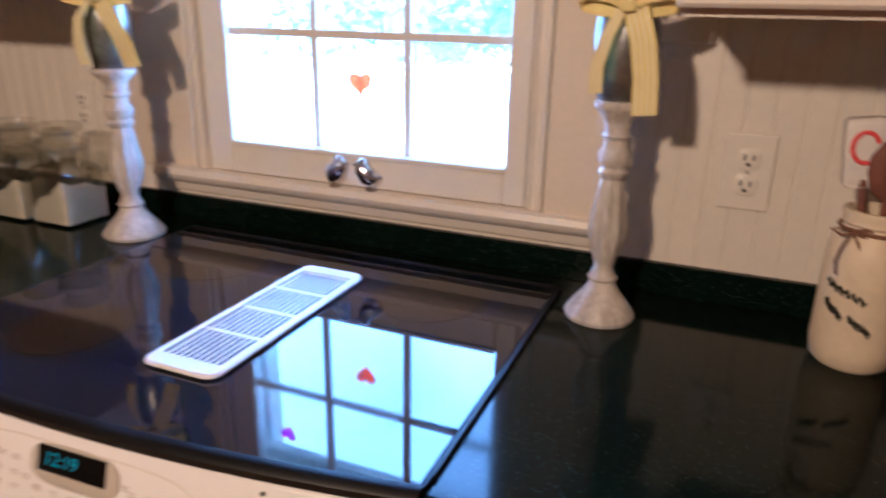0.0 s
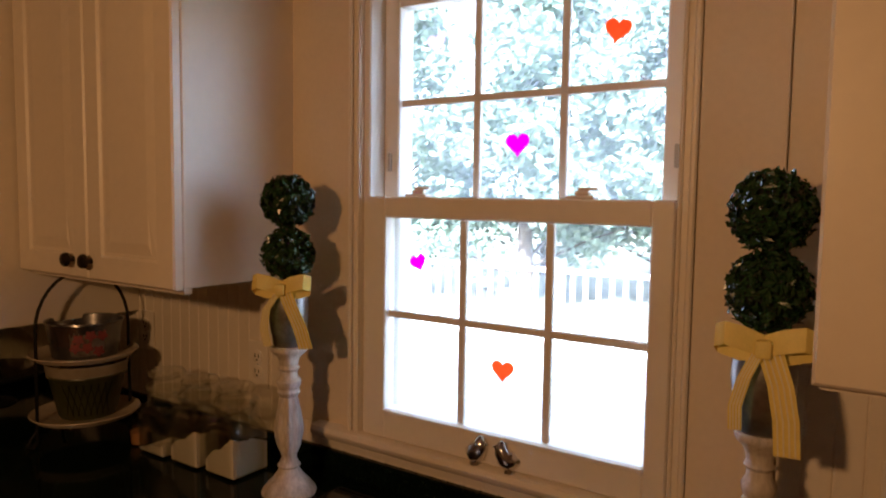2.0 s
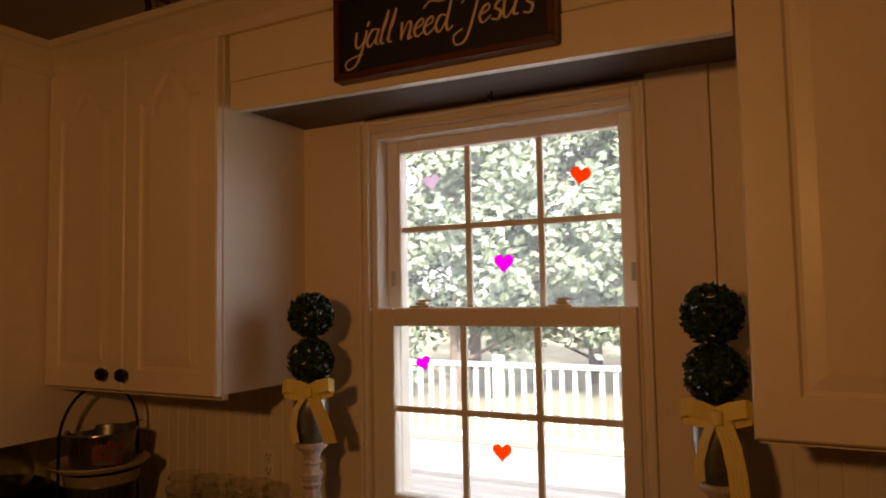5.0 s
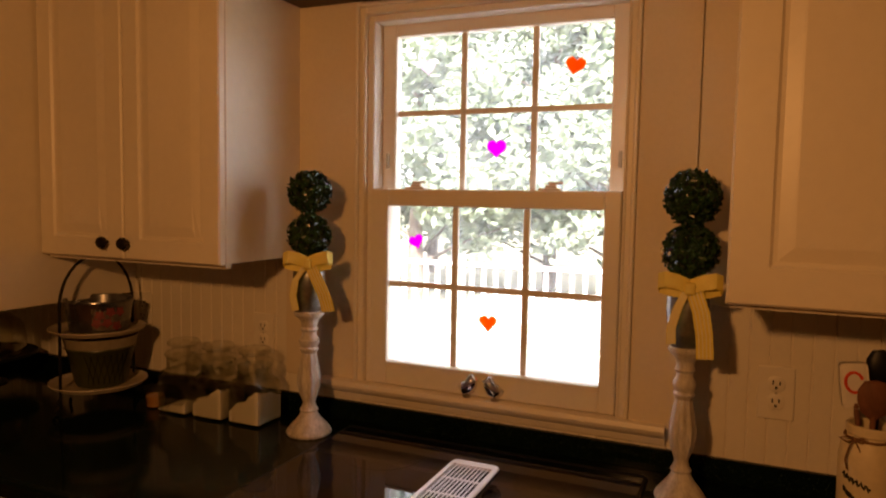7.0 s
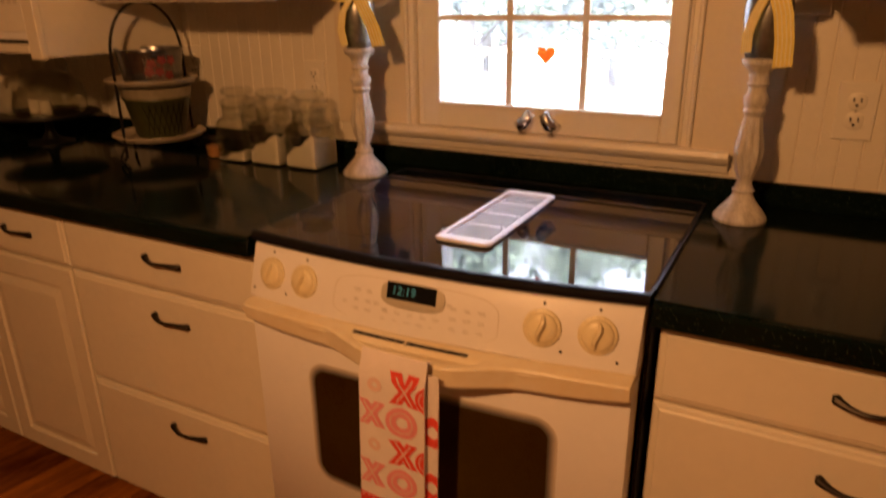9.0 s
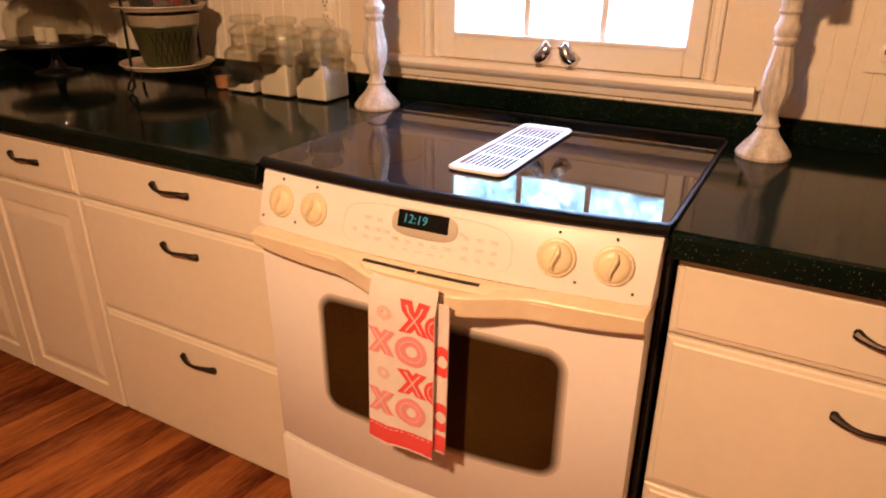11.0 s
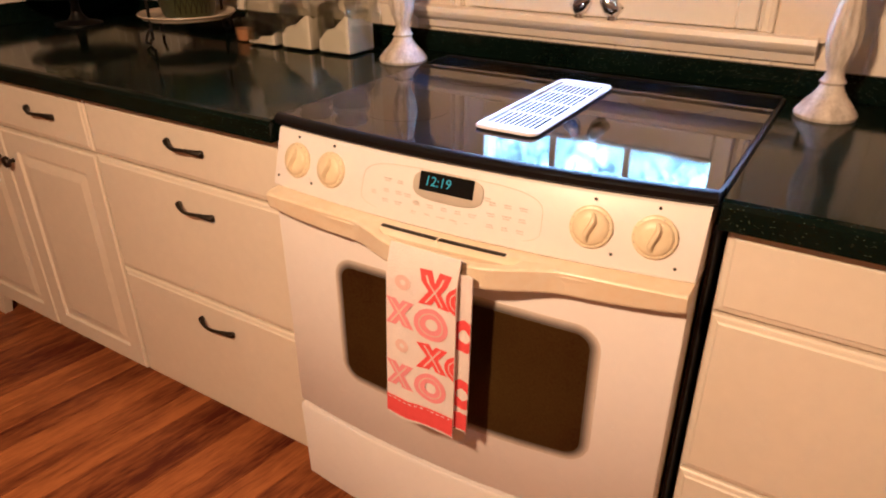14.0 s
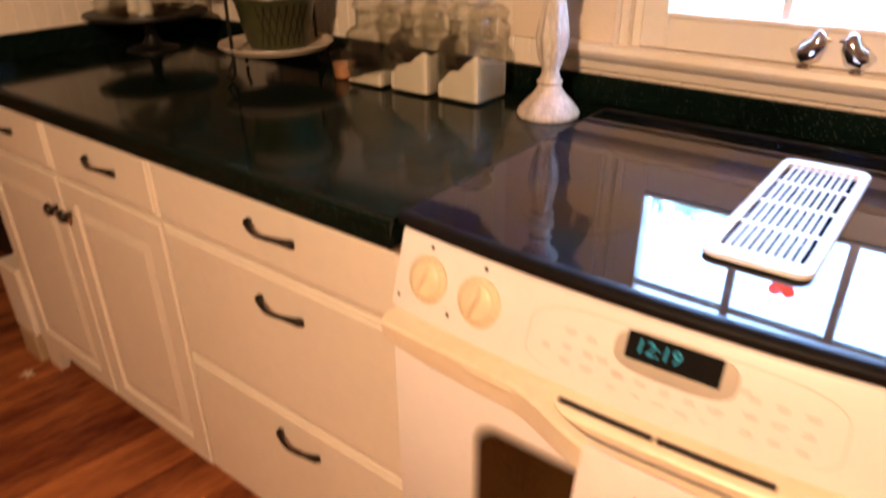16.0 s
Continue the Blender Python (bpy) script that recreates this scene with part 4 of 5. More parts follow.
# ---- candlesticks and topiaries ----
def flute(i, a):
    return 1.0 + (0.075 * math.cos(8 * a) if 13 <= i <= 18 else 0.0)
STICK = [(0.058, 0.0), (0.060, 0.006), (0.056, 0.013), (0.052, 0.017), (0.047, 0.024), (0.034, 0.037), (0.025, 0.049), (0.021, 0.058), (0.025, 0.063), (0.020, 0.069), (0.016, 0.080), (0.018, 0.089), (0.021, 0.096), (0.024, 0.106), (0.0285, 0.128), (0.030, 0.146), (0.026, 0.170), (0.021, 0.196), (0.018, 0.212), (0.023, 0.218), (0.025, 0.223), (0.021, 0.229), (0.026, 0.238), (0.027, 0.247), (0.020, 0.257), (0.019, 0.268), (0.024, 0.274), (0.020, 0.281), (0.022, 0.292), (0.024, 0.298), (0.037, 0.309), (0.040, 0.315), (0.039, 0.320), (0.034, 0.322)]


def ribbon(b, pts, width, across, thick=0.0012):
    across = Vector(across).normalized() * width / 2
    rows = [[tuple(Vector(p) - across), tuple(Vector(p)), tuple(Vector(p) + across)] for p in pts]
    return sheet(b, rows, thick, (0, -1, 0))


def topiary(x, y, seed, scale, turn, girth):
    r = random.Random(seed)
    stick = thing("candlestick", "whitewashed turned wooden candlestick on the counter", "candlestick", "candlesticks", (x, y, CT))
    prof = [(a * girth, h) for a, h in STICK]
    part("base", lathe(prof[:9], 48), WASHED, stick, "flared round base", True)
    part("shaft", lathe(prof[8:20], 48, wave=lambda i, a: flute(i + 8, a)), WASHED, stick, "fluted turned shaft", True)
    part("neck", lathe(prof[19:29], 48), WASHED, stick, "", True)
    part("cup", lathe(prof[28:], 48), WASHED, stick, "flat candle plate", True)
    z0 = CT + 0.322
    t = thing("topiary", "double-ball boxwood topiary in a galvanised pot with yellow bow", "topiary", "topiaries", (x, y, z0))
    k = scale
    part("pot", lathe([(0.031 * k, 0.0), (0.034 * k, 0.004), (0.041 * k, 0.040), (0.045 * k, 0.075), (0.044 * k, 0.098), (0.042 * k, 0.108), (0.043 * k, 0.112), (0.040 * k, 0.113), (0.037 * k, 0.095)], 36), GALV, t, "galvanised metal pot", True)
    part("stem", tube(bmesh.new(), [(0, 0, 0.09), (0, 0, 0.34)], 0.006, 8), BARK, t)
    for zc, rad in ((0.196, 0.054 * k), (0.305, 0.054 * k)):
        # near-black ball fills the inside behind the leaves
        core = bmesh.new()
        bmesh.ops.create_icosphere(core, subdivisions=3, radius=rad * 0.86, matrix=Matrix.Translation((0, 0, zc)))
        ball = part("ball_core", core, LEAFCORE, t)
        verts, faces = [], []
        for _ in range(1300):
            d = Vector((r.gauss(0, 1), r.gauss(0, 1), r.gauss(0, 1))).normalized()
            p = Vector((0, 0, zc)) + d * rad * r.uniform(0.80, 1.09)
            n = (d + Vector((r.gauss(0, 0.55), r.gauss(0, 0.55), r.gauss(0, 0.55)))).normalized()
            u = n.orthogonal().normalized()
            u = (Matrix.Rotation(r.uniform(0, 6.28), 3, n) @ u)
            v = n.cross(u)
            ln, w = r.uniform(0.007, 0.0115), r.uniform(0.0036, 0.006)
            i = len(verts)
            lift = n * 0.0022
            verts += [p - u * ln, p - u * ln * 0.2 + v * w + lift, p + u * ln * 0.8 + lift * 0.5, p - u * ln * 0.2 - v * w + lift, p + u * ln * 0.2]
            faces += [(i, i + 1, i + 4), (i + 1, i + 2, i + 4), (i + 2, i + 3, i + 4), (i + 3, i, i + 4)]
        me = bpy.data.meshes.new("leaves")
        me.from_pydata(verts, [], faces)
        me.materials.append(LEAF)
        o = new("leaves", me)
        o.parent = ball
        tagged(o, "small dark green boxwood leaves", kind="stuff")
    fy = -0.047 * k
    b = bmesh.new()
    for s in (-1, 1):
        loop = [(0, fy - 0.004, 0.128), (s * 0.022, fy - 0.016, 0.139), (s * 0.048, fy - 0.014, 0.144), (s * 0.061, fy - 0.004, 0.138), (s * 0.057, fy + 0.006, 0.128), (s * 0.030, fy - 0.002, 0.122), (0, fy - 0.002, 0.124)]
        ribbon(b, loop, 0.031, (0, 0.25, 1))
    box(b, -0.010, 0.010, fy - 0.020, fy, 0.114, 0.138, 0.004, 2)
    spin = Matrix.Rotation(radians(turn), 4, "Z")
    bowp = part("bow", moved(b, spin), YELLOW, t, "yellow ribbon bow", True)
    tails = (((-0.006, fy - 0.006, 0.122), (-0.022, fy - 0.010, 0.085), (-0.032, fy - 0.006, 0.045), (-0.031, fy - 0.004, 0.012)), ((0.008, fy - 0.008, 0.122), (0.022, fy - 0.014, 0.080), (0.030, fy - 0.014, 0.035), (0.033, fy - 0.012, -0.012))) if k > 0.945 else (((-0.006, fy - 0.006, 0.122), (-0.030, fy - 0.010, 0.085), (-0.037, fy - 0.006, 0.045), (-0.030, fy - 0.004, 0.008)), ((0.008, fy - 0.008, 0.122), (0.022, fy - 0.014, 0.090), (0.040, fy - 0.014, 0.050), (0.052, fy - 0.012, 0.006)))
    for pts, tw in zip(tails, (0.019, 0.034)):
        tl = part("tail", moved(ribbon(bmesh.new(), pts, tw, (1, -0.35, 0.15)), spin), YELLOW, bowp, "", True)
        for off in (-0.3 * tw, -0.1 * tw, 0.1 * tw, 0.3 * tw):
            sp = [(p[0] + off, p[1] - 0.0018 - off * 0.35, p[2] + off * 0.15) for p in pts]
            part("stripe", moved(ribbon(bmesh.new(), sp, 0.0022, (1, -0.35, 0.15), 0.0005), spin), CREAMSTRIPE, tl)


topiary(-0.463, -0.121, 4, 0.94, 30, 0.98)
topiary(0.457, -0.114, 9, 0.95, 6, 0.87)

# ---- glass canisters ----
def canister(x, y, fill, slope, label):
    j = thing("glass_canister", label, "jar", "glass canisters", (x, y, CT))
    w = 0.053
    outer = [(w - 0.006, 0.0), (w - 0.001, 0.003), (w, 0.010), (w, 0.102), (w - 0.002, 0.110), (w - 0.007, 0.117), (w - 0.010, 0.121)]
    neck = [(0.047, 0.124), (0.046, 0.150), (0.048, 0.153), (0.047, 0.157)]
    def ring(r, z, sq):
        out = []
        for k in range(40):
            a = 2 * math.pi * k / 40
            c, s = abs(math.cos(a)), abs(math.sin(a))
            p = 2 + sq * 10
            f = (c ** p + s ** p) ** (-1 / p)
            out.append((r * f * math.cos(a), r * f * math.sin(a), z))
        return out
    loops = [ring(r, z, 0.7) for r, z in outer] + [ring(r, z, 0.0) for r, z in neck]
    loops += [ring(r - 0.003, z, 0.0) for r, z in neck[::-1]] + [ring(r - 0.003, max(z, 0.005), 0.7) for r, z in outer[::-1]]
    part("jar", rings(bmesh.new(), loops), GLASSM, j, "clear square glass jar", True)
    part("lid", lathe([(0.040, 0.150), (0.046, 0.158), (0.051, 0.161), (0.051, 0.167), (0.046, 0.173), (0.033, 0.179), (0.030, 0.184), (0.043, 0.190), (0.045, 0.198), (0.038, 0.205), (0.004, 0.208)], 40), GLASSM, j, "round glass lid", True)
    rr = random.Random(int(fill * 1e4))
    n = 10
    wi = w - 0.0045
    grid = [[(-wi + 2 * wi * i / n, -wi + 2 * wi * k / n, fill + slope * (i / n - 0.5) * 2.3 - slope * (k / n - 0.5) + rr.uniform(-0.0025, 0.0025) + 0.0045 * math.sin(1.1 * i + 0.8 * k + fill * 90)) for k in range(n + 1)] for i in range(n + 1)]
    b = bmesh.new()
    up = [[b.verts.new((p[0], p[1], max(p[2], 0.009))) for p in row] for row in grid]
    dn = [[b.verts.new((p[0], p[1], 0.007)) for p in row] for row in grid]
    for i in range(n):
        for k in range(n):
            b.faces.new((up[i][k], up[i + 1][k], up[i + 1][k + 1], up[i][k + 1]))
            b.faces.new((dn[i][k], dn[i][k + 1], dn[i + 1][k + 1], dn[i + 1][k]))
    for i in range(n):
        for g in (0, n):
            b.faces.new((up[i][g], up[i + 1][g], dn[i + 1][g], dn[i][g]))
            b.faces.new((up[g][i], up[g][i + 1], dn[g][i + 1], dn[g][i]))
    part("contents", b, FLOUR, j, "white powder", False)


canister(-0.891, -0.120, 0.016, 0.012, "clear glass canister with a little white sugar")
canister(-0.769, -0.115, 0.056, 0.021, "clear glass canister half full of white flour")
canister(-0.647, -0.110, 0.054, 0.026, "clear glass canister with white flour heaped aside")
cup = thing("candle_glass", "small clear glass with an amber candle", "candle", at=(-0.985, -0.135, CT))
part("glass", lathe([(0.026, 0.0), (0.031, 0.058), (0.029, 0.058), (0.024, 0.004)], 28), GLASSM, cup, "", True)
part("wax", lathe([(0.0238, 0.0042), (0.0265, 0.034), (0.004, 0.034)], 24), material("amber_wax", (0.55, 0.27, 0.08), 0.5, vary=0.1), cup, "amber wax", True)

# ---- two-tier stand ----
TX, TY = -1.156, -0.182
stand = thing("tiered_stand", "black iron two-tier stand with round white trays", "stand", at=(TX, TY, CT))
ENAMELTRAY = material("cream_tray_enamel", (0.55, 0.48, 0.36), 0.4, vary=0.2, scale=12)
b = bmesh.new()
arch = [(-0.122, 0, 0.012), (-0.120, 0, 0.20)] + [(-0.120 * math.cos(math.pi * k / 16), 0, 0.29 + 0.148 * math.sin(math.pi * k / 16)) for k in range(17)] + [(0.120, 0, 0.20), (0.122, 0, 0.012)]
tube(b, arch, 0.0042, 8)
for s in (-1, 1):
    tube(b, [(s * 0.122, 0, 0.045), (s * 0.138, 0, 0.025), (s * 0.144, 0, 0.010), (s * 0.132, 0, 0.004), (s * 0.126, 0, 0.014)], 0.004, 8)
tube(b, [(0, 0.120, 0.05), (0, 0.130, 0.025), (0, 0.128, 0.004)], 0.004, 8)
part("iron_frame", moved(b, Matrix.Rotation(radians(88), 4, "Z")), IRON, stand, "black iron frame with arched handle", True)
for z, r in ((0.056, 0.128), (0.213, 0.126)):
    part("tray", lathe([(r - 0.03, z), (r - 0.008, z + 0.002), (r, z + 0.012), (r + 0.004, z + 0.013), (r + 0.003, z + 0.016), (r - 0.010, z + 0.006), (0.004, z + 0.004)], 48), ENAMELTRAY, stand, "round cream enamel tray", True)
bucket = thing("tin_bucket", "small galvanised tin with a red floral label on the upper tray", "bucket", at=(TX + 0.005, TY, CT + 0.2172))
part("body", lathe([(0.078, 0.0), (0.092, 0.088), (0.095, 0.090), (0.094, 0.094), (0.090, 0.092), (0.076, 0.004)], 44), material("dull_tin", (0.20, 0.20, 0.21), 0.25, 0.9, vary=0.4, scale=20), bucket, "", True)
fl = random.Random(2)
FLOWER = material("red_flower_print", (0.22, 0.04, 0.03), 0.6, vary=0.3, scale=60)
LABELM = material("cream_label", (0.36, 0.32, 0.26), 0.6, vary=0.2, scale=30)
def curve_patch(r0, r1, z0, z1, a0, a1, lift, n=8):
    rows = []
    for i in range(n + 1):
        a = radians(a0 + (a1 - a0) * i / n)
        rows.append([((r0 + lift) * math.cos(a), (r0 + lift) * math.sin(a), z0), ((r1 + lift) * math.cos(a), (r1 + lift) * math.sin(a), z1)])
    return sheet(bmesh.new(), rows, 0.0004, (0, 0, 0.0001))
lab = part("label", curve_patch(0.0805, 0.0895, 0.012, 0.078, -52, 2, 0.0006), LABELM, bucket, "cream paper label")
for k in range(6):
    a, z = -44 + 18 * (k % 3) + 5 * (k // 3), 0.028 + 0.032 * (k // 3) + fl.uniform(-0.006, 0.006)
    f = lathe([(0.0125, 0.0), (0.0125, 0.0006)], 20, wave=lambda i, a_: 1 + 0.25 * math.cos(5 * a_))
    rr = 0.0815 + 0.009 * (z - 0.012) / 0.066 + 0.0010
    part("flower", moved(f, Matrix.Rotation(radians(a), 4, "Z") @ Matrix.Translation((rr, 0, z)) @ Matrix.Rotation(radians(90), 4, "Y")), FLOWER, lab)
pot = thing("olive_pot", "olive green pot with dark lattice pattern on the lower tray", "pot", at=(TX + 0.01, TY, CT + 0.0602))
OLIVE = material("olive_glaze", (0.05, 0.055, 0.014), 0.4, vary=0.35, scale=14)
part("body", lathe([(0.064, 0.0), (0.070, 0.01), (0.090, 0.105), (0.096, 0.112), (0.094, 0.118), (0.088, 0.114), (0.064, 0.012)], 40), OLIVE, pot, "", True)
for k in range(7):
    for s in (-1, 1):
        pts = []
        for i in range(7):
            u = i / 6
            a = radians(-62 + k * 11 + s * 14 * (u - 0.5))
            rr = 0.071 + 0.0185 * u
            pts.append((rr * math.cos(a), rr * math.sin(a), 0.014 + 0.085 * u))
        part("lattice", tube(bmesh.new(), pts, 0.0010, 4), IRON, pot)
part("liner", lathe([(0.094, 0.112), (0.100, 0.144), (0.097, 0.144), (0.090, 0.112)], 36), material("grey_liner", (0.30, 0.26, 0.18), 0.5, vary=0.25, scale=20), pot, "dull beige inner liner", True)

# ---- cake stand with dome ----
cake = thing("cake_stand", "dark cake stand with a glass dome in the corner", "cake stand", at=(-1.655, -0.205, CT))
part("foot", lathe([(0.07, 0.0), (0.07, 0.004), (0.03, 0.014), (0.016, 0.034), (0.012, 0.060), (0.015, 0.076), (0.03, 0.086)], 32), IRON, cake, "", True)
part("plate", lathe([(0.03, 0.086), (0.155, 0.090), (0.160, 0.096), (0.158, 0.101), (0.004, 0.097)], 48), IRON, cake, "dark round plate", True)
dome = [(0.125, 0.1015), (0.128, 0.145), (0.120, 0.188), (0.090, 0.220), (0.04, 0.236), (0.014, 0.240), (0.011, 0.250), (0.019, 0.262), (0.015, 0.272), (0.002, 0.275)]
part("dome", rings(bmesh.new(), [[(r * math.cos(k * math.pi / 20), r * math.sin(k * math.pi / 20), z) for k in range(40)] for r, z in dome + [(0.002, 0.238), (0.087, 0.2175), (0.117, 0.187), (0.125, 0.145), (0.122, 0.1015)]]), GLASSM, cake, "clear glass dome", True)
for x in (-0.02, 0.035):
    votive = thing("votive", "small white candle under the glass dome", "candle", "votives", (-1.655 + x, -0.225, CT + 0.0982))
    part("wax", lathe([(0.018, 0.0), (0.018, 0.044), (0.014, 0.046), (0.002, 0.045)], 20), FLOUR, votive, "", True)

# ---- utensil jar ----
UX, UYJ = 0.790, -0.118
crock = thing("utensil_jar", "cream painted mason jar with twine and dark script", "jar", at=(UX, UYJ, CT))
CREAM = material("cream_chalk_paint", (0.78, 0.66, 0.42), 0.5, vary=0.1, scale=12, fine=90, bump=0.1)
part("body", lathe([(0.040, 0.0), (0.048, 0.008), (0.051, 0.03), (0.052, 0.15), (0.048, 0.172), (0.040, 0.184), (0.039, 0.190), (0.042, 0.194), (0.041, 0.199), (0.0425, 0.203), (0.041, 0.210), (0.036, 0.210), (0.035, 0.10)], 40), CREAM, crock, "", True)
TWINE = material("brown_twine", (0.20, 0.10, 0.04), 0.9, vary=0.3, scale=100)
b = tube(bmesh.new(), [(0.0425 * math.cos(k * math.pi / 16), 0.0425 * math.sin(k * math.pi / 16), 0.186 + 0.001 * math.sin(k)) for k in range(32)], 0.0026, 6, closed=True)
for s in (-1, 1):
    tube(b, [(-0.032, -0.032, 0.186), (-0.032 + s * 0.012, -0.040, 0.192), (-0.032 + s * 0.024, -0.036, 0.188), (-0.032 + s * 0.012, -0.040, 0.182), (-0.032, -0.033, 0.185)], 0.0018, 6)
    tube(b, [(-0.032, -0.034, 0.186), (-0.032 + s * 0.009, -0.042, 0.170), (-0.032 + s * 0.014, -0.044, 0.150), (-0.03 + s * 0.012, -0.043, 0.132)], 0.0016, 6)
part("twine", b, TWINE, crock, "brown twine bow")
for a0, a1, z, th in ((-150, -95, 0.118, 0.0055), (-148, -120, 0.092, 0.004), (-112, -82, 0.078, 0.004)):
    pts = [(0.0524 * math.cos(radians(a0 + (a1 - a0) * k / 20)), 0.0524 * math.sin(radians(a0 + (a1 - a0) * k / 20)), z + 0.006 * math.sin(k * 1.9) - 0.0008 * k) for k in range(21)]
    part("script", tube(bmesh.new(), pts, 0.0016 if th < 0.005 else 0.0020, 5), SLOT, crock)
def utensil(name, label, m, head, tilt, lean, mat, z):
    u = thing(name, label, "utensil", "kitchen utensils", (UX, UYJ, CT + 0.03))
    rot = Matrix.Rotation(radians(tilt), 4, "Y") @ Matrix.Rotation(radians(lean), 4, "X")
    part("handle", moved(tube(bmesh.new(), [(0, 0, 0.0), (0, 0, z)], 0.005, 8), rot), mat, u)
    part("head", moved(head, rot @ Matrix.Translation((0, 0, z))), m, u, "", True)
    return u
SPATW = material("white_silicone", (0.80, 0.76, 0.70), 0.5)
WOODSP = material("brown_wood_spoon", (0.19, 0.075, 0.035), 0.6, vary=0.3, scale=12, stretch=(4, 4, 1))
h = cube(-0.0245, 0.0245, -0.004, 0.004, -0.010, 0.078, 0.011, 3)
spatula = utensil("spatula", "white silicone spatula with a red ring print", SPATW, h, -7, -3, WOODSP, 0.215)
b = tube(bmesh.new(), [(0.0145 * math.cos(k * math.pi / 10 + 0.3), -0.0055, 0.040 + 0.019 * math.sin(k * math.pi / 10 + 0.3)) for k in range(16)], 0.0028, 6)
part("printed_ring", moved(b, Matrix.Rotation(radians(-7), 4, "Y") @ Matrix.Rotation(radians(-3), 4, "X") @ Matrix.Translation((0, 0, 0.215))), RED, spatula, "red ring print")
h = lathe([(0.006, -0.03), (0.020, -0.018), (0.027, 0.005), (0.027, 0.025), (0.018, 0.042), (0.003, 0.046)], 20)
utensil("wooden_spoon", "dark brown wooden spoon standing in the jar", WOODSP, moved(h, Matrix.Diagonal((1, 0.35, 1, 1))), -1, 8, WOODSP, 0.228)
h = lathe([(0.006, -0.03), (0.020, -0.018), (0.026, 0.005), (0.026, 0.02), (0.018, 0.036), (0.003, 0.040)], 20)
utensil("black_ladle", "black nylon spoon standing in the jar", BLACK, moved(h, Matrix.Diagonal((1, 0.35, 1, 1))), 3, -6, BLACK, 0.278)

# ---- outlets ----
def outlet(x, z, label, y=WY - 0.0065):
    o = thing("wall_outlet", label, "outlet", "outlets", (x, y, z))
    part("plate", cube(-0.036, 0.036, -0.005, 0.0, -0.058, 0.058, 0.003, 2), PLATE, o)
    for s in (-1, 1):
        f = part("socket", moved(lathe([(0.0165, 0.0), (0.0165, 0.002), (0.015, 0.0028)], 24, square=0.1), Matrix.Translation((0, -0.005, s * 0.0195)) @ Matrix.Rotation(radians(90), 4, "X")), PLATE, o, "", True)
        sl = bmesh.new()
        box(sl, -0.0078, -0.0052, -0.0086, -0.0076, s * 0.0195 - 0.001, s * 0.0195 + 0.008)
        box(sl, 0.0052, 0.0078, -0.0086, -0.0076, s * 0.0195 - 0.001, s * 0.0195 + 0.007)
        box(sl, -0.0025, 0.0025, -0.0086, -0.0076, s * 0.0195 - 0.010, s * 0.0195 - 0.005)
        part("slots", sl, SLOT, f)
    part("screw", moved(lathe([(0.003, 0.0), (0.002, 0.001)], 10), Matrix.Translation((0, -0.005, 0)) @ Matrix.Rotation(radians(90), 4, "X")), GREY, o)
outlet(0.634, 1.118, "cream duplex outlet on the beadboard wall")
outlet(-0.720, 1.120, "cream duplex outlet above the glass canisters")
outlet(-1.195, 1.150, "cream duplex outlet behind the tiered stand")

# ---- chrome birds on the sill ----
def bird(x, y, face, tilt):
    z = 1.021
    o = thing("chrome_bird", "small chrome bird figurine on the window sill", "figurine", "sill birds", (x, y, z))
    b = bmesh.new()
    body = [(-0.016, 0.022, 0.013), (-0.007, 0.022, 0.0195), (0.003, 0.027, 0.0190), (0.009, 0.037, 0.0160), (0.011, 0.046, 0.0130), (0.010, 0.055, 0.008)]
    tube(b, [(-0.036, 0, 0.030), (-0.026, 0, 0.024)] + [(p[0], 0, p[1]) for p in body] + [(0.011, 0, 0.059)], [0.002, 0.005] + [p[2] for p in body] + [0.001], 14)
    tube(b, [(0.018, 0, 0.047), (0.029, 0, 0.045)], [0.005, 0.0006], 8)
    tube(b, [(-0.004, 0, 0.010), (-0.004, 0, 0.0)], [0.009, 0.011], 12)
    bmesh.ops.transform(b, matrix=Matrix.Rotation(radians(face), 4, "Z") @ Matrix.Rotation(radians(tilt), 4, "Y") @ Matrix.Diagonal((1.05, 1.05, 1.05, 1)), verts=b.verts)
    part("figure", b, CHROME, o, "", True)
bird(-0.066, -0.001, -15, 0)
bird(0.002, -0.001, 200, 0)

# ---- dish towel on the oven handle ----
towel = thing("dish_towel", "white dish towel with red and pink letters on the oven handle", "towel")
def hang(x0, x1, y, zt, zb, swing, over=True):
    rows = []
    for k in range(19):
        u = k / 18
        z = zt + (zb - zt) * u
        row = []
        for i in range(11):
            v = i / 10
            x = x0 + (x1 - x0) * v + swing * u
            fold = 0.0040 * math.sin(v * 5 + 0.6) * (0.3 + u) + 0.0012 * math.sin(v * 15 + 3 * u)
            yy = y - fold - 0.004 * u
            if over and k == 0:
                yy, zz = y + 0.024, zt - 0.004
            elif over and k == 1:
                yy, zz = y + 0.012, zt + 0.006
            else:
                zz = z - 0.010 * v * u
            row.append((x, yy, zz))
        rows.append(row)
    return rows
TYF = -0.768
front = hang(-0.048, 0.077, TYF, 0.790, 0.476, -0.008)
part("front_fold", sheet(bmesh.new(), front, 0.0025), TOWEL, towel, "", True)
back = hang(0.056, 0.095, TYF + 0.014, 0.772, 0.484, -0.008, False)
part("back_fold", sheet(bmesh.new(), back, 0.0025), TOWEL, towel, "", True)
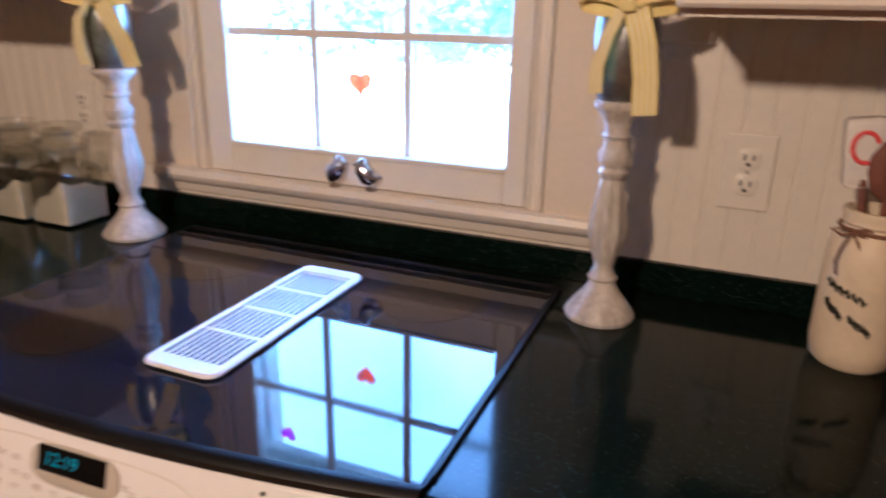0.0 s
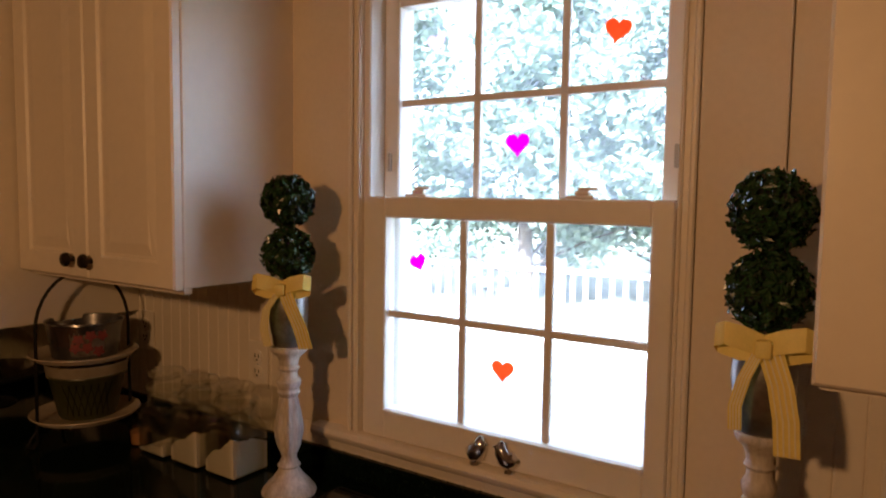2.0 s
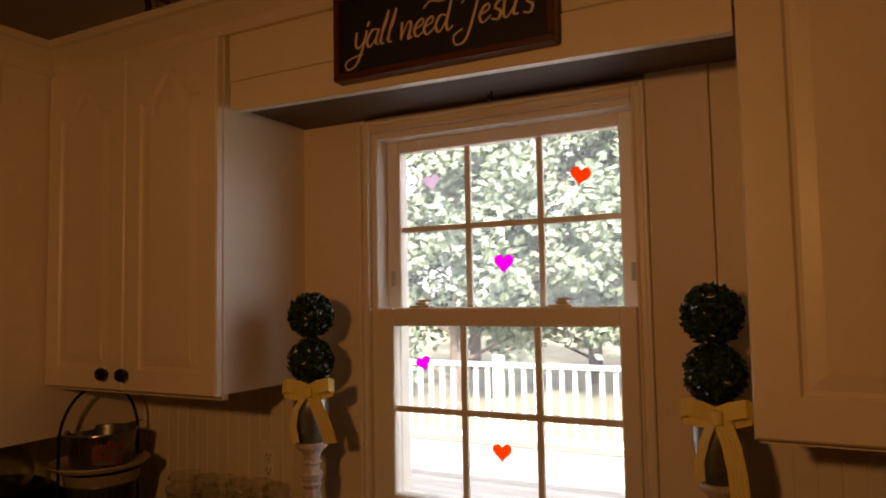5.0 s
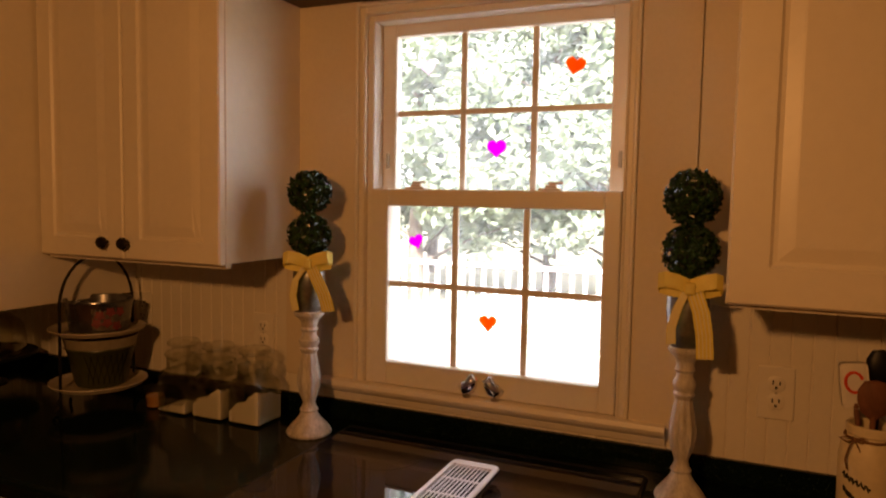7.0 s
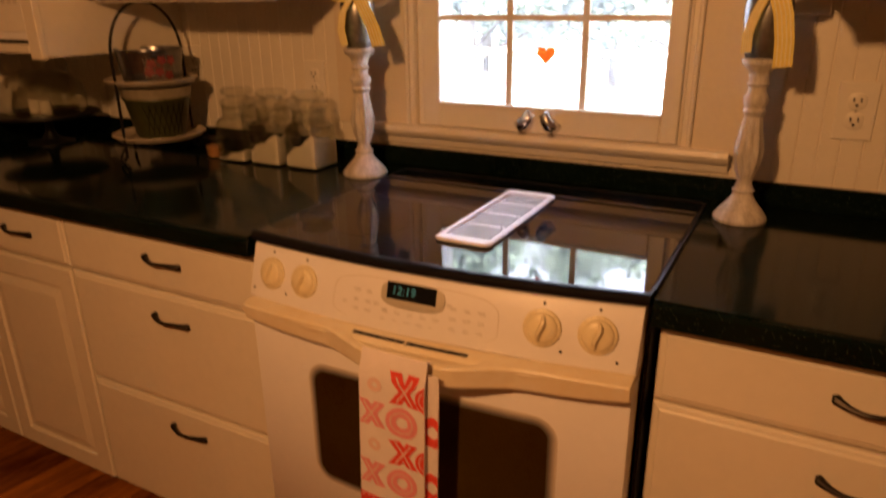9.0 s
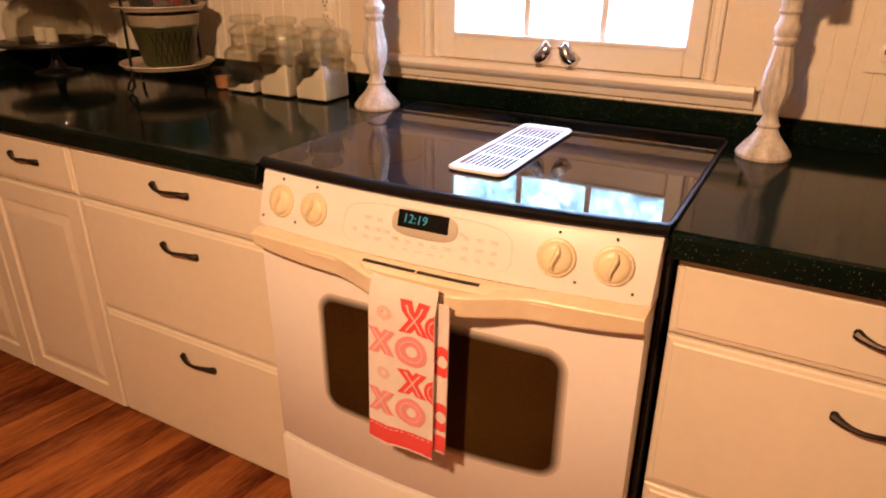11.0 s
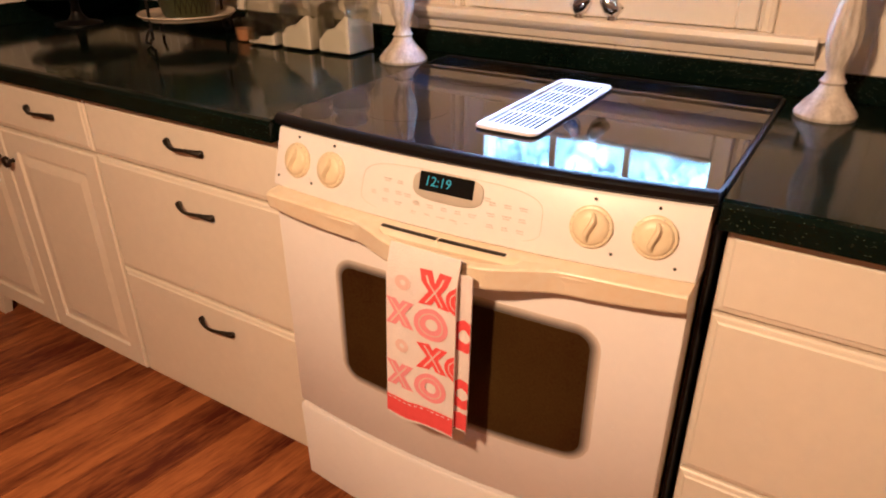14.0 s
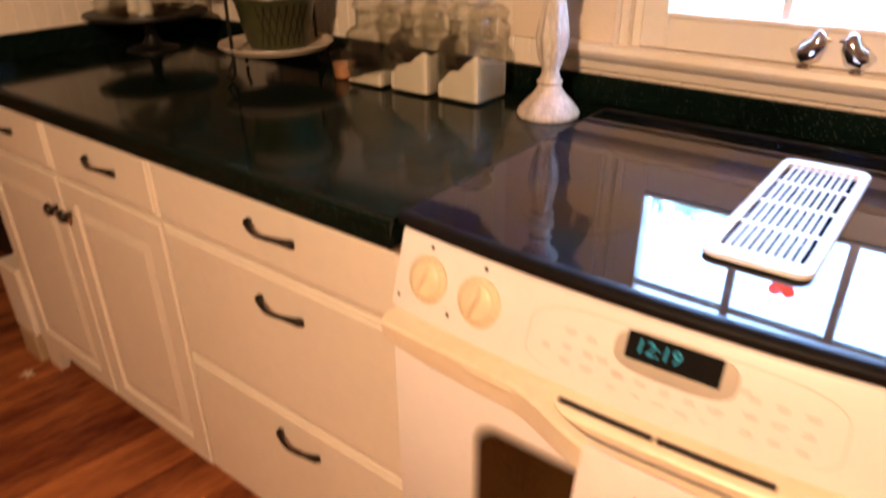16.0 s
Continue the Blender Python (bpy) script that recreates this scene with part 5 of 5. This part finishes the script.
def print_on(rows, outline2, mat, name, label="", lift=0.0011):
    """Lays a flat print, given in (u across, v down) pieces, onto the folds of the towel."""
    b = bmesh.new()
    n, m = len(rows) - 1, len(rows[0]) - 1
    def at(u, v):
        fu, fv = min(max(u, 0), 0.9999) * m, min(max(v, 0), 0.9999) * n
        i, k = int(fu), int(fv)
        a, c = fu - i, fv - k
        p = (Vector(rows[k][i]) * (1 - a) + Vector(rows[k][i + 1]) * a) * (1 - c) + (Vector(rows[k + 1][i]) * (1 - a) + Vector(rows[k + 1][i + 1]) * a) * c
        return p + Vector((0, -lift, 0))
    for quad in outline2:
        (a, b1, c, d) = quad
        s = 6
        g = [[b.verts.new(at(*((Vector(a) * (1 - i / s) + Vector(b1) * i / s) * (1 - k / s) + (Vector(d) * (1 - i / s) + Vector(c) * i / s) * k / s))) for i in range(s + 1)] for k in range(s + 1)]
        for k in range(s):
            for i in range(s):
                b.faces.new((g[k][i], g[k][i + 1], g[k + 1][i + 1], g[k + 1][i]))
    return part(name, b, mat, towel, label)
AS = 0.128 / 0.336
def clipped(q):
    return [[(min(max(u, 0.004), 0.996), v) for u, v in quad] for quad in q]
def letter_o(cu, cv, r, w=0.36, asp=AS):
    q = []
    for k in range(24):
        a0, a1 = 2 * math.pi * k / 24, 2 * math.pi * (k + 1) / 24
        q.append(((cu + r * math.cos(a0), cv + r * asp * math.sin(a0)), (cu + r * math.cos(a1), cv + r * asp * math.sin(a1)), (cu + r * w * math.cos(a1), cv + r * w * asp * math.sin(a1)), (cu + r * w * math.cos(a0), cv + r * w * asp * math.sin(a0))))
    return clipped(q)
def letter_x(cu, cv, r, s, w=0.085):
    h = r * AS * 1.05
    return clipped([[(cu - s * r * 0.72 - w, cv - h), (cu - s * r * 0.72 + w, cv - h), (cu + s * r * 0.72 + w, cv + h), (cu + s * r * 0.72 - w, cv + h)]])
LET = (("X", 0.70, 0.165, 0.19, RED), ("O", 1.06, 0.180, 0.20, RED), ("X", 0.20, 0.335, 0.19, PINK), ("O", 0.66, 0.352, 0.24, PINK), ("X", 0.68, 0.545, 0.19, RED), ("O", 1.06, 0.560, 0.20, RED), ("X", 0.20, 0.715, 0.19, PINK), ("O", 0.66, 0.735, 0.23, PINK), ("O", 0.25, 0.160, 0.11, PALEPINK), ("O", 0.24, 0.530, 0.10, PALEPINK))
for ch, u, v, r, mat in LET:
    if ch == "O":
        o_ = print_on(front, letter_o(u, v, r), mat, "letter_o", lift=0.0011)
        print_on(front, letter_o(u, v, r * 0.72, 0.90), PALEPINK, "letter_line", lift=0.0017)
    else:
        print_on(front, letter_x(u, v, r, 1), mat, "letter_x", lift=0.0011)
        print_on(front, letter_x(u, v, r, -1), mat, "letter_x", lift=0.0014)
        for side in (1, -1):
            print_on(front, letter_x(u, v, r * 0.86, side, 0.014), PALEPINK, "letter_line", lift=0.0018)
print_on(front, [[(0.001, 0.868), (0.999, 0.868), (0.999, 0.985), (0.001, 0.985)]], RED, "hem_band", "red hem band", 0.0011)
print_on(front, [[(0.03 + 0.08 * k, 0.880), (0.075 + 0.08 * k, 0.880), (0.075 + 0.08 * k, 0.886), (0.03 + 0.08 * k, 0.886)] for k in range(12)], TOWEL, "hem_stitch", lift=0.0017)
print_on(back, [[(0.001, 0.868), (0.999, 0.868), (0.999, 0.985), (0.001, 0.985)]], RED, "hem_band", "red hem band", 0.0011)
for v in (0.36, 0.74):
    print_on(back, letter_o(0.75, v, 0.62, 0.40, 0.16), RED, "letter_o", lift=0.0011)

# ---- microwave, black box, lamp, odd pieces ----
micro = thing("microwave", "white microwave oven on the open cabinet shelf", "microwave", at=(-1.55, -0.2, 1.2382))
part("body", cube(-0.262, 0.235, -0.215, 0.18, 0.008, 0.292, 0.006, 2), ENAMEL, micro)
part("keypad", cube(0.060, 0.222, -0.2185, -0.2145, 0.03, 0.27, 0.001), PLATE, micro)
part("door_window", cube(-0.24, 0.04, -0.219, -0.2145, 0.05, 0.255, 0.002), OVENGLASS, micro)
part("display", cube(0.135, 0.215, -0.2195, -0.2184, 0.215, 0.255), DISPLAY, micro)
kp = mesh("key", cube(-0.009, 0.009, -0.0005, 0.0005, -0.006, 0.006), PALE)
for k in range(12):
    o = new("key", kp)
    o.parent = micro
    o.location = (0.148 + 0.026 * (k % 3), -0.219, 0.185 - 0.026 * (k // 3))
# one black slab draws the dark line along the microwave's bottom
b = cube(-0.25, 0.225, -0.21, 0.17, 0.0, 0.008)
part("black_base", b, BLACK, micro)
# plain black box with a red-brown band fills the space above the microwave
band_box = thing("dark_box", "dark box with a red-brown band on top of the microwave", "basket", at=(-1.55, -0.2, 1.5305))
part("body", cube(-0.25, 0.22, -0.19, 0.15, 0.0, 0.055, 0.01, 2), BLACK, band_box)
part("band", cube(-0.251, 0.221, -0.1915, 0.1515, 0.018, 0.026), MAHOG, band_box)
# plain box for the black area past the counter end, no details known
black_box = thing("refrigerator", "tall black box past the end of the counter", "refrigerator")
part("body", cube(-3.3, -2.02, -0.42, -0.01, 0.03, 1.80, 0.01), BLACK, black_box)
part("foot", cube(-3.25, -2.07, -0.38, -0.05, 0.0, 0.03), BLACK, black_box)
decor = thing("iron_wreath", "dark iron ring ornament standing on the wall cabinet", "ornament", at=(-1.06, -0.10, 2.2152))
part("ring", tube(bmesh.new(), [(0.055 * math.cos(k * math.pi / 14), 0.02 * math.sin(k * 0.7), 0.19 + 0.075 * math.sin(k * math.pi / 14)) for k in range(28)], 0.010, 8, closed=True), MAHOG, decor, "", True)
part("base", lathe([(0.05, 0.0), (0.045, 0.02), (0.02, 0.06), (0.015, 0.13)], 20), MAHOG, decor, "", True)
lamp = thing("pendant_lamp", "hanging pendant lamp with an open metal shade", "lamp", at=(0.10, -1.98, 1.86))
part("shade", rings(bmesh.new(), [[(r * math.cos(k * math.pi / 16), r * math.sin(k * math.pi / 16), z) for k in range(32)] for r, z in ((0.16, 0.05), (0.12, 0.10), (0.05, 0.14), (0.046, 0.138), (0.116, 0.096), (0.156, 0.05))], False, False), BRONZE, lamp, "", True)
part("cord", tube(bmesh.new(), [(0, 0, 0.14), (0, 0, 0.64)], 0.004, 6), BLACK, lamp)
chip = [(-1.86 + 0.03 * math.cos(a) * (1 if i % 2 else 0.35), -0.70 + 0.022 * math.sin(a) * (1 if i % 2 else 0.35)) for i, a in enumerate(k * math.pi / 5 for k in range(10))]
solid("paper_scrap", prism(bmesh.new(), chip, "z", 0.0015, 0.004), LETTER, "small torn paper scrap lying on the floor", "scrap")

# ---- pieces: floor planks and beadboard ----
rr = random.Random(6)
PW = 0.0790
cache = {}
def plank_mesh(L):
    if L not in cache:
        cache[L] = mesh("plank", cube(-PW / 2 + 0.0007, PW / 2 - 0.0007, -0.5 * L, 0.5 * L, -0.02, 0.0, 0.0014), PLANK)
    return cache[L]
x = -5.55
while x < 4.40:
    y = -6.56
    for L in rr.choice(((3.2, 3.35), (6.56,), (4.6, 1.95), (2.4, 4.15), (6.56,), (5.1, 1.45))):
        o = new("plank", plank_mesh(L))
        o.parent = floor
        o.location = (x + math.tan(radians(8.0)) * (y + L / 2 + 1.0), y + L / 2, rr.uniform(-0.0008, 0.0))
        o.rotation_euler = (0, 0, radians(-8.0))
        y += L + 0.001
    x += PW * 1.003
BW = 0.0405
tall = mesh("bead_strip", prism(bmesh.new(), [(-BW / 2, WY), (-BW / 2, WY - 0.0042), (-BW / 2 + 0.002, WY - 0.006), (BW / 2 - 0.003, WY - 0.006), (BW / 2 - 0.0015, WY - 0.0042), (BW / 2, WY - 0.0042), (BW / 2, WY)], "z", 0.945, 1.37), BEAD)
low = mesh("bead_strip", prism(bmesh.new(), [(-BW / 2, WY), (-BW / 2, WY - 0.0042), (-BW / 2 + 0.002, WY - 0.006), (BW / 2 - 0.003, WY - 0.006), (BW / 2 - 0.0015, WY - 0.0042), (BW / 2, WY - 0.0042), (BW / 2, WY)], "z", 0.945, 0.972), BEAD)
k = 0
while LX + 0.02 + k * BW < 2.0:
    x = LX + 0.02 + k * BW
    o = new("bead_strip", low if -0.51 < x < 0.425 else tall)
    o.parent = wall_north
    o.location = (x, 0, 0)
    k += 1
for k in range(16):
    o = new("bead_strip", tall)
    o.parent = wall_stub
    o.matrix_world = Matrix.Translation((LX, 0.005 - k * BW, 0)) @ Matrix.Rotation(radians(90), 4, "Z") @ Matrix.Translation((0, -WY, 0))
